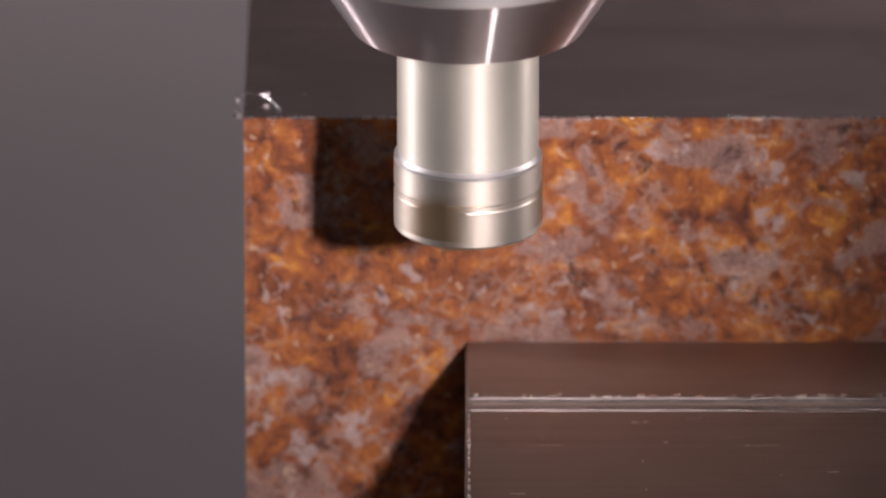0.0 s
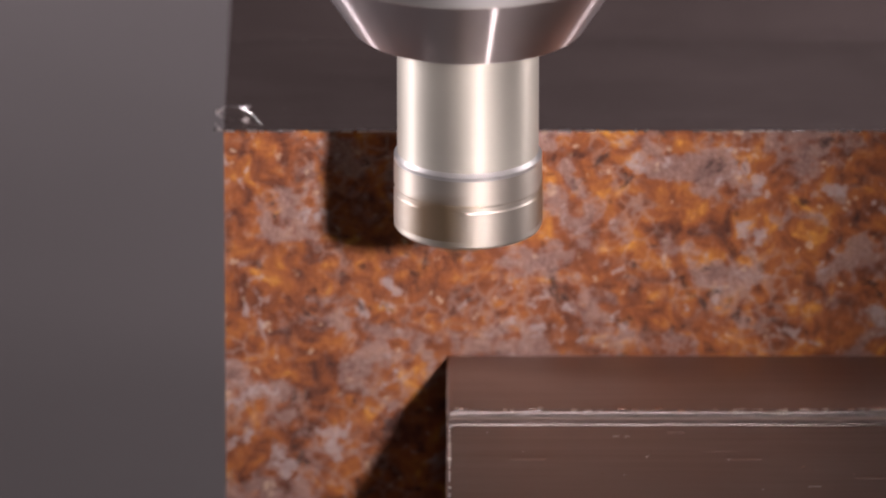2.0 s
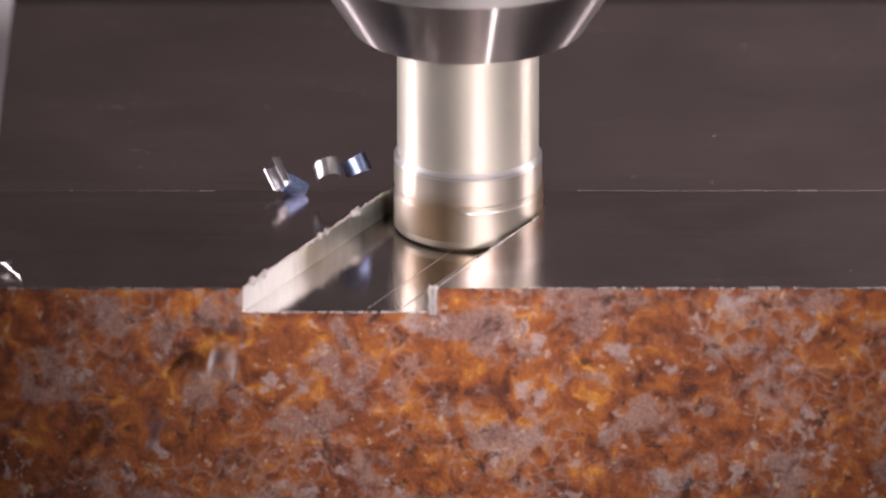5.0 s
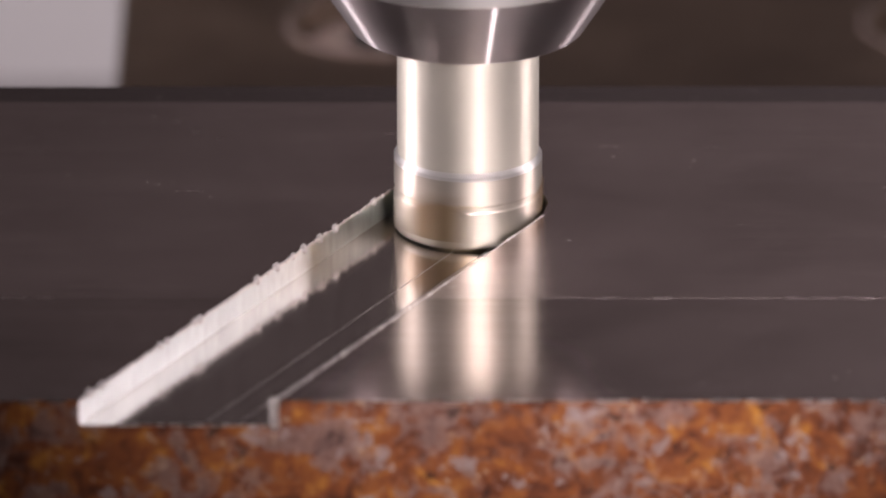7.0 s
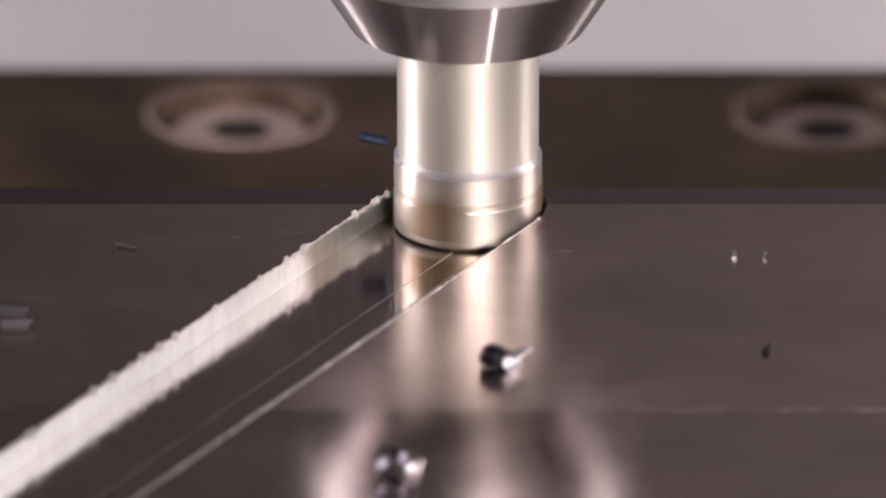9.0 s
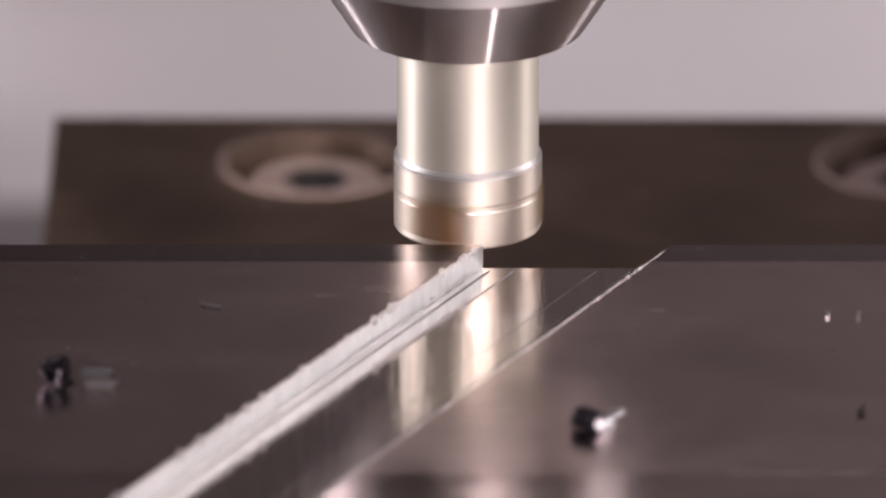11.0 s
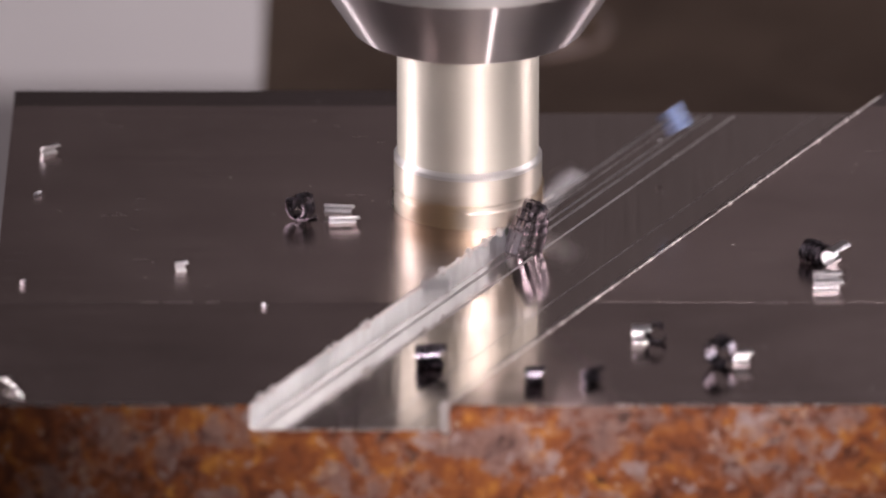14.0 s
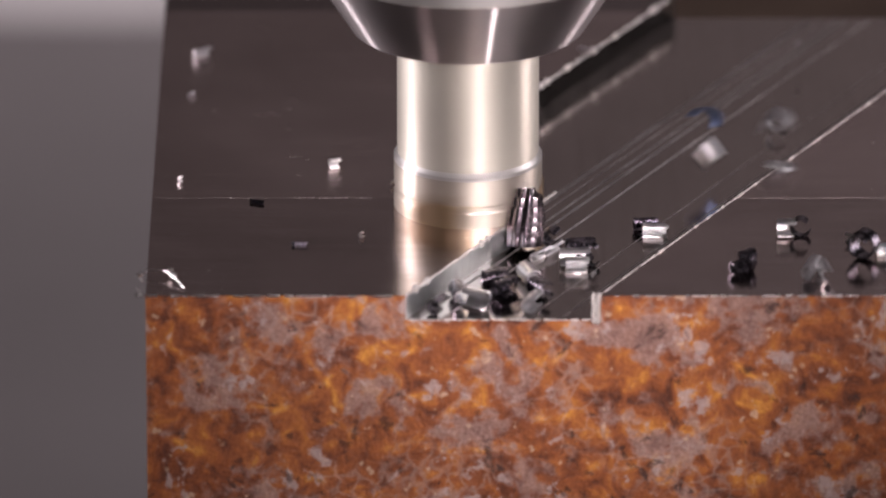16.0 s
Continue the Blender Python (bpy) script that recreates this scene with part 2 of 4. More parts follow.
def prism(bm, poly, z0, z1, top, side, bottom=False):
    """An upright prism over a plan polygon (mm); side is a function of an edge's two ends that gives its material."""
    lo = [bm.verts.new((x * MM, y * MM, z0 * MM)) for x, y in poly]
    hi = [bm.verts.new((x * MM, y * MM, z1 * MM)) for x, y in poly]
    f = bm.faces.new(hi)
    f.material_index = top
    if bottom:
        bm.faces.new(lo[::-1])
    for i in range(len(poly)):
        j = (i + 1) % len(poly)
        f = bm.faces.new((lo[i], lo[j], hi[j], hi[i]))
        f.material_index = side(poly[i], poly[j])
    return bm


# ---- the workpiece: a rusty block, two overlapping slots cut slantwise into its top ----
DEPTH, WIDTH, TALL, CUT = 130.6, 235.0, 92.0, 3.75
DIR = (0.4617, 0.8870)
NRM = (0.8870, -0.4617)
X0, RAD, STEP, BITE = 52.65, 12.6, 23.2, 11.8
V_RIGHT, V_MID, V_LEFT = RAD - 0.3, -RAD - 0.2, -STEP - RAD


def plan(u, v):
    return (X0 + u * DIR[0] + v * NRM[0], u * DIR[1] + v * NRM[1])


def u_front(v):
    return -v * NRM[1] / DIR[1]


def u_rear(v):
    return (DEPTH - v * NRM[1]) / DIR[1]


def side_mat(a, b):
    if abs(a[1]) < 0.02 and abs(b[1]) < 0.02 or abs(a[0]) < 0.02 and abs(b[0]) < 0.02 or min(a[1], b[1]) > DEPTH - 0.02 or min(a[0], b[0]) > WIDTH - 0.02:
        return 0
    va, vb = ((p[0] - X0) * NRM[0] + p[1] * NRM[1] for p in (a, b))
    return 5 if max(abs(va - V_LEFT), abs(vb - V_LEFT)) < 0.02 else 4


workpiece = tagged(new("steel_block"), "rusty steel block with a freshly milled grey top and slanting slots", "workpiece")


def band(bm, x_lo, x_hi, y0, y1, mat):
    """One strip of the top skin from the line x_lo(y) to x_hi(y)."""
    prism(bm, [(x_lo(y0), y0), (x_hi(y0), y0), (x_hi(y1), y1), (x_lo(y1), y1)], -CUT, 0, mat, side_mat)


def wall_x(v):
    return lambda y: X0 + v * NRM[0] + (y - v * NRM[1]) / DIR[1] * DIR[0]


LIPS = []


def build_block():
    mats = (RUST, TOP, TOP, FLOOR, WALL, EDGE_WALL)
    bm = prism(bmesh.new(), [(0, 0), (WIDTH, 0), (WIDTH, DEPTH), (0, DEPTH)], -TALL, -CUT, 3, side_mat, True)
    part("body", bm, mats, workpiece, "rusty orange-brown body")
    for lo, hi in ((lambda y: 0.0, wall_x(V_LEFT)), (wall_x(V_RIGHT), lambda y: WIDTH)):
        for y0, y1, mat in ((0, DEPTH, 1),):
            bm = bmesh.new()
            band(bm, lo, hi, y0, y1, mat)
            part("milled_land", bm, mats, workpiece, "smooth grey milled land")
    random.seed(11)
    bm = bmesh.new()
    x = 0.2
    while x < WIDTH - 2:
        l, h = random.uniform(0.5, 2.6), random.uniform(0.05, 0.16)
        if x + l < 38.8 or x > 67.6:
            box(bm, x * MM, (-h) * MM, (-h * 1.5) * MM, (x + l) * MM, h * MM, h * 0.9 * MM, 0.04 * MM)
        x += l + random.choice((0.1, 0.3, 0.8, 2.0))
    tagged(part("edge_burr", bm, BURR, workpiece, "bright burr on the front edge"), kind="stuff")
    bm = bmesh.new()
    x = 39.2
    while x < 65.5:
        l, h = random.uniform(0.4, 1.6), random.uniform(0.05, 0.14)
        box(bm, x * MM, (-h) * MM, (-h * 1.5) * MM, (x + l) * MM, h * MM, h * 0.9 * MM, 0.04 * MM)
        x += l + random.choice((0.1, 0.3, 0.8))
    LIPS.append(tagged(part("edge_burr", bm, BURR, workpiece, "bright burr on the front edge"), kind="stuff"))
    bm = bmesh.new()
    for k in range(110):
        x, y, a, l = random.uniform(4, WIDTH - 40), random.uniform(6, DEPTH - 10), random.uniform(-0.7, 0.2), random.choice((0.2, 0.3, 0.3, 0.5, 0.8, 1.5, 3.0))
        v = (x - X0) * NRM[0] + y * NRM[1]
        if V_LEFT - 3 < v < V_RIGHT + 3:
            continue
        m = Matrix.Translation((x * MM, y * MM, 0)) @ Matrix.Rotation(a, 4, "Z") @ Matrix.Diagonal((l * MM, random.uniform(0.05, 0.12) * MM, 0.035 * MM, 1))
        r = bmesh.ops.create_icosphere(bm, subdivisions=1, radius=0.5)
        bmesh.ops.transform(bm, matrix=m, verts=r["verts"])
    tagged(part("scratches", bm, BURR, workpiece, "fine bright scratches and specks"), kind="stuff")
    for lo, hi in ((0.4, wall_x(V_LEFT)(40.6) - 0.3), (wall_x(V_RIGHT)(40.6) + 0.3, WIDTH - 0.4)):
        bm = box(bmesh.new(), lo * MM, 40.57 * MM, -0.05 * MM, hi * MM, 40.64 * MM, 0.015 * MM)
        part("pass_line", bm, BURR, workpiece, "faint bright line between two milling passes")
    # a curled wire of burr at the corner
    bm = bmesh.new()
    for pts in (((-1.2, 7.0, 0.3), (0.5, 8.2, 1.0), (2.6, 7.6, 1.1), (4.2, 5.2, 0.8), (5.6, 2.6, 0.3)), ((-0.3, 0.2, -0.2), (-0.9, 1.0, 0.4), (-1.3, 2.4, 0.2)), ((-0.6, 5.8, 0.1), (-1.2, 6.6, 0.7), (-1.1, 7.6, 0.9))):
        for (ax, ay, az), (bx, by, bz) in zip(pts, pts[1:]):
            a, b = Vector((ax, ay, az)) * MM, Vector((bx, by, bz)) * MM
            r = bmesh.ops.create_cone(bm, segments=8, radius1=0.1 * MM, radius2=0.09 * MM, depth=(b - a).length * 1.1, cap_ends=True)
            bmesh.ops.transform(bm, matrix=Matrix.Translation((a + b) / 2) @ (b - a).to_track_quat("Z", "Y").to_matrix().to_4x4(), verts=r["verts"])
    for x, y, z in ((-1.2, 0.3, 0.0), (-1.1, 7.0, 0.6), (3.4, 7.9, 1.0)):
        r = bmesh.ops.create_icosphere(bm, subdivisions=1, radius=0.42 * MM)
        for v in r["verts"]:
            v.co = Vector((x * MM + v.co.x * 1.3, y * MM + v.co.y, z * MM + v.co.z * 0.8))
    part("corner_burr", bm, BURR, workpiece, "bright curled burr at the corner", smooth=0.7)


build_block()


def sliver(u0, u1, v0, v1, vc, sign, cols):
    """Stock that the cutter takes away while its axis goes from u0 to u1: a crescent slice, cut square by the block's faces."""
    lo, hi = [], []
    for i in range(cols + 1):
        v = v0 + (v1 - v0) * i / cols
        g = sign * math.sqrt(max(0.0, BITE * BITE - (v - vc) ** 2))
        a, b = sorted((u0 + g, u1 + g))
        f, r = u_front(v), u_rear(v)
        lo.append((min(max(a, f), r), v))
        hi.append((min(max(b, f), r), v))
    if all(b[0] - a[0] < 1e-6 for a, b in zip(lo, hi)):
        return None
    bm = bmesh.new()

    for i in range(cols):
        q = [lo[i], hi[i], hi[i + 1], lo[i + 1]]
        if hi[i][0] - lo[i][0] < 1e-6 and hi[i + 1][0] - lo[i + 1][0] < 1e-6:
            continue
        pts = []
        for p in (plan(*w) for w in q):
            if not pts or math.dist(p, pts[-1]) > 1e-5:
                pts.append(p)
        if len(pts) > 2 and math.dist(pts[0], pts[-1]) < 1e-5:
            pts.pop()
        if len(pts) < 3:
            continue
        top = [bm.verts.new((x * MM, y * MM, 0)) for x, y in pts]
        low = [bm.verts.new((x * MM, y * MM, -CUT * MM)) for x, y in pts]
        f = bm.faces.new(top)
        f.material_index = 1
        for k in range(len(pts)):
            j = (k + 1) % len(pts)
            f = bm.faces.new((low[k], low[j], top[j], top[k]))
            f.material_index = side_mat(pts[k], pts[j])
    bmesh.ops.remove_doubles(bm, verts=bm.verts, dist=1e-7)
    return bm


SLIVERS = []


def build_slivers():
    t1 = lambda u: 3.5 + (u - (53.85 - X0) / DIR[0]) / 24.93
    u_b = 117.7
    t2 = lambda u: 12.5 - (u - u_b) / 24.93
    pitch = 1.5
    for k in range(-22, 112):
        bm = sliver(k * pitch, (k + 1) * pitch, V_MID, V_RIGHT, 0.2, 1, 14)
        if bm:
            SLIVERS.append((part("uncut_strip", bm, (RUST, TOP, TOP, FLOOR, WALL, EDGE_WALL), workpiece), t1((k + 0.3) * pitch) + 0.05))
    for k in range(-22, 118):
        bm = sliver(k * pitch, (k + 1) * pitch, V_LEFT, V_MID, -22.7, -1, 14)
        if bm:
            SLIVERS.append((part("uncut_strip", bm, (RUST, TOP, TOP, FLOOR, WALL, EDGE_WALL), workpiece), t2((k + 0.7) * pitch) + 0.05))


build_slivers()


RIDGES = []


def build_ridges():
    """Thin feed ridges that the passes leave along the slot floor."""
    for v, w, h in ((-16.6, 0.9, 0.2), (-14.9, 0.25, 0.08), (-12.9, 0.45, 0.14), (-11.4, 0.6, 0.19), (-8.2, 0.4, 0.16), (2.8, 0.2, 0.05), (7.2, 0.3, 0.09)):
        a, b = u_front(v) + 1.5, u_rear(v) - 1.5
        bm = bmesh.new()
        ends = [[bm.verts.new((*(c * MM for c in plan(u, q)), z * MM)) for q, z in ((v - w / 2, -CUT - 0.02), (v, -CUT + h), (v + w / 2, -CUT - 0.02))] for u in (a, b)]
        for k in range(3):
            bm.faces.new((ends[0][k], ends[0][(k + 1) % 3], ends[1][(k + 1) % 3], ends[1][k]))
        bm.faces.new(ends[0])
        bm.faces.new(ends[1][::-1])
        RIDGES.append((part("feed_ridge", bm, RIDGE, workpiece, "bright feed ridge"), v < -8))


build_ridges()
BURRS = []


def build_burrs():
    """Torn bright edges that the cutter turns up along the slots."""
    random.seed(3)
    t1 = lambda u: 3.5 + (u - (53.85 - X0) / DIR[0]) / 24.93
    t2 = lambda u: 12.5 - (u - 117.7) / 24.93
    for v, big, end in ((V_MID, 1.0, True), (V_RIGHT, 0.42, False), (V_LEFT, 0.8, False)):
        u = u_front(v) + 0.3
        while u < u_rear(v) - 3:
            bm = bmesh.new()
            w = u
            while w < u + 3:
                l, h = random.uniform(0.2, 0.8), random.uniform(0.1, 0.38) * big
                if random.random() < 0.12:
                    h *= 2.4
                x, y = plan(w, v + random.uniform(-0.1, 0.1) * big)
                r = bmesh.ops.create_icosphere(bm, subdivisions=1, radius=1.0)
                turn = Matrix.Rotation(math.atan2(DIR[1], DIR[0]), 4, "Z")
                bmesh.ops.transform(bm, matrix=Matrix.Translation((x * MM, y * MM, 0.02 * MM)) @ turn @ Matrix.Diagonal((l * MM, h * 0.8 * MM, h * MM, 1)), verts=r["verts"])
                w += l * random.uniform(0.6, 1.25)
            BURRS.append((part("slot_edge_burr", bm, TORN, workpiece, "bright torn burr"), min(t2(u), 16.1) if v == V_LEFT else t1(u + 1), t2(u - 9) if end else None))
            u += 3


build_burrs()


def build_exit_burr():
    """A torn rim that stands out at the right corner of the slot's mouth, folded along its height."""
    bm = bmesh.new()
    random.seed(14)
    x1 = wall_x(V_RIGHT)(0.0)
    for x, w in ((x1 - 0.75, 0.3), (x1 - 0.05, 0.42)):
        z = -CUT - 0.35
        while z < 0.1:
            l = random.uniform(0.3, 0.8)
            r = bmesh.ops.create_icosphere(bm, subdivisions=2, radius=1.0)
            m = Matrix.Translation(((x + random.uniform(-0.1, 0.1)) * MM, -0.3 * MM, (z + l / 2) * MM)) @ Matrix.Diagonal((w * MM, 0.4 * MM, l * MM, 1))
            bmesh.ops.transform(bm, matrix=m, verts=r["verts"])
            z += l
    x = wall_x(V_MID)(0.0) + 0.4
    while x < x1 - 1:
        l, h = random.uniform(0.5, 1.8), random.uniform(0.06, 0.16)
        box(bm, x * MM, -h * MM, (-CUT - h) * MM, (x + l) * MM, h * MM, (-CUT + h * 0.6) * MM, 0.04 * MM)
        x += l + random.choice((0.0, 0.1, 0.5))
    return tagged(part("mouth_burr", bm, TORN, workpiece, "bright burr hanging at the slot's mouth"), kind="stuff")


MOUTH = build_exit_burr()


# ---- the tool: holder and cutter, spinning on the world's z axis ----
def build_tool():
    holder = tagged(new("tool_holder"), "polished steel tool holder with a conical nose above the cutter", "tool holder")
    part("nose", spun([(10.9 * MM, 28.3 * MM), (17.1 * MM, 28.3 * MM), (17.5 * MM, 28.6 * MM), (24.6 * MM, 39.6 * MM)]), HOLDER, holder, "polished conical nose", smooth=0.4)
    part("rim", spun([(24.6 * MM, 39.6 * MM), (25.0 * MM, 39.9 * MM), (25.0 * MM, 43.0 * MM), (24.2 * MM, 43.6 * MM)]), RING, holder, "bright turned rim", smooth=0.4)
    part("body", spun([(24.2 * MM, 43.6 * MM), (25.0 * MM, 44.2 * MM), (25.0 * MM, 78 * MM), (31 * MM, 80 * MM), (31 * MM, 100 * MM)]), HOLDER, holder, smooth=0.4)
    cutter = tagged(new("end_mill"), "indexable steel end mill with gold-coated inserts, spinning", "milling cutter")
    part("shank", spun([(10.6 * MM, 8.6 * MM), (10.6 * MM, 34 * MM)]), SHANK, cutter, "brushed ground steel shank", smooth=0.4)
    part("collar", spun([(11.1 * MM, 7.4 * MM), (11.1 * MM, 8.0 * MM), (10.6 * MM, 8.6 * MM)]), RING, cutter, "bright chamfered collar", smooth=0.4)
    head = part("head", spun([(10.2 * MM, -3.5 * MM), (10.85 * MM, -3.4 * MM), (11.1 * MM, -3.0 * MM), (11.1 * MM, 2.2 * MM), (10.95 * MM, 2.5 * MM), (10.95 * MM, 3.2 * MM), (11.1 * MM, 3.5 * MM), (11.1 * MM, 7.4 * MM)]), HEAD, cutter, "straw-tinted steel cutter head", smooth=0.4)
    for k in range(3):
        turn = Matrix.Rotation(k * math.tau / 3 + 0.3, 4, "Z")
        bm = box(bmesh.new(), 8.5 * MM, -0.3 * MM, -3.7 * MM, 11.5 * MM, 2.2 * MM, 3.6 * MM, 0.35 * MM)
        bmesh.ops.transform(bm, matrix=turn, verts=bm.verts)
        insert = part("insert", bm, INSERT, cutter, "gold-coated carbide insert")
        # slightly raised patch as the chip pocket, coloured like a brown reflection
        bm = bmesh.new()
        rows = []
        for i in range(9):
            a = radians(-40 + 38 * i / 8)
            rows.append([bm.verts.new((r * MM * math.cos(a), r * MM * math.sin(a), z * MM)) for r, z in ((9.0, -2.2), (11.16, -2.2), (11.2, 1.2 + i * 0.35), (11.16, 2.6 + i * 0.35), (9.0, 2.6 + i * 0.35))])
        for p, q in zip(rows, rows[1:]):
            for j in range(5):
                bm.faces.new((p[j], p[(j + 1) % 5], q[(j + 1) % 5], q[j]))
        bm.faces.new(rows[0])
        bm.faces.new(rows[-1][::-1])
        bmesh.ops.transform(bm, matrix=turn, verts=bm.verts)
        part("pocket", bm, POCKET, head, "chip pocket, brown reflection in its colour")
    return holder, cutter


holder, cutter = build_tool()


# ---- the clamping: front jaw, base plate with screws, guard on the table ----
RIDERS = []  # things that ride on the table: object, its pose on the table


def rides(ob, m=Matrix()):
    RIDERS.append((ob, m))
    return ob


def build_vice():
    vice = tagged(new("machine_vice"), "worn brown-grey steel machine vice holding the block", "vice")
    x0, zt, d, far, drop = 34.1, -36.7, 23.7, -112.0, 0.17
    part("jaw_plate", box(bmesh.new(), x0 * MM, -d * MM, -100 * MM, 235 * MM, -0.15 * MM, zt * MM, 0.5 * MM), JAW, vice, smooth=0.5)
    # the jaw's shoulder falls away gently from the plate
    zs, ze = zt - 0.9, zt - 0.9 - (-far - d) * drop

    def z_at(y):
        return zs - (-d - y) * drop

    bm = bmesh.new()
    f = [(-d - 0.1, -100), (-d - 0.1, zs), (far, ze), (far, -100)]
    lo, hi = ([bm.verts.new((x * MM, y * MM, z * MM)) for y, z in f] for x in (x0 + 0.3, 235))
    bm.faces.new(lo)
    bm.faces.new(hi[::-1])
    for i in range(4):
        bm.faces.new((lo[i], lo[(i + 1) % 4], hi[(i + 1) % 4], hi[i]))
    bmesh.ops.bevel(bm, geom=list(bm.edges), offset=0.5 * MM, segments=2, affect="EDGES")
    part("shoulder", bm, JAW, vice, smooth=0.5)
    for y0, y1, z0, z1 in ((-d - 0.2, -d + 1.2, zt - 0.8, zt + 0.12), (-d - 2.4, -d - 1.0, zs - 1.0, zs - 0.02)):
        part("edge_strip", box(bmesh.new(), (x0 + 0.2) * MM, y0 * MM, z0 * MM, 234.9 * MM, y1 * MM, z1 * MM, 0.3 * MM), CHAMFER, vice, "pale worn edge")
    bm = bmesh.new()
    random.seed(5)
    for k in range(110):
        x = x0 + 1 + k * 1.8 + random.uniform(-0.5, 0.5)
        l, h = random.uniform(0.4, 1.6), random.uniform(0.08, 0.28)
        z, y = zt + random.uniform(-0.1, 0.15), -d + 0.35 + random.uniform(-0.25, 0.45)
        box(bm, x * MM, (y - h) * MM, (z - h) * MM, (x + l) * MM, (y + h) * MM, (z + h) * MM, 0.05 * MM)
    tagged(part("edge_burr", bm, BURR, vice, "bright dented edge burrs"), kind="stuff")
    bm = bmesh.new()
    for k in range(30):
        y = -d - 0.5 - k * 1.3 + random.uniform(-0.4, 0.4)
        h, l = random.uniform(0.1, 0.3), random.uniform(0.3, 1.1)
        box(bm, (x0 + 0.3 - h) * MM, (y - l) * MM, (z_at(y) - 0.3 - h) * MM, (x0 + 0.35 + h) * MM, y * MM, (z_at(y) - 0.1 + h * 0.6) * MM, 0.05 * MM)
    for k in range(34):
        y, x = random.uniform(-60, -d - 3), random.uniform(x0 + 4, 130)
        h, l = random.uniform(0.03, 0.1), random.choice((0.3, 0.4, 0.6, 2.5, 5.0))
        box(bm, x * MM, (y - h) * MM, (z_at(y) - 0.1) * MM, (x + l) * MM, (y + h) * MM, (z_at(y) + 0.04) * MM)
    tagged(part("nicks", bm, BURR, vice, "bright nicks and scratches"), kind="stuff")
    part("slide", box(bmesh.new(), 20 * MM, -130 * MM, -135 * MM, 250 * MM, 131 * MM, -100.5 * MM, 1.5 * MM), PLATE, vice, "dark steel slide")
    part("pedestal", box(bmesh.new(), 30 * MM, -120 * MM, -214.5 * MM, 240 * MM, 340 * MM, -135.5 * MM, 1.5 * MM), PLATE, vice, "dark steel pedestal")
    part("riser", box(bmesh.new(), 36 * MM, 133 * MM, -135.2 * MM, 240 * MM, 338 * MM, -100.3 * MM, 1.5 * MM), PLATE, vice, "dark steel riser")
    part("rest", box(bmesh.new(), 6 * MM, 5 * MM, -100.3 * MM, 225 * MM, 126 * MM, -92.1 * MM, 0.5 * MM), PLATE, vice, "dark steel rest")
    return rides(vice)


build_vice()


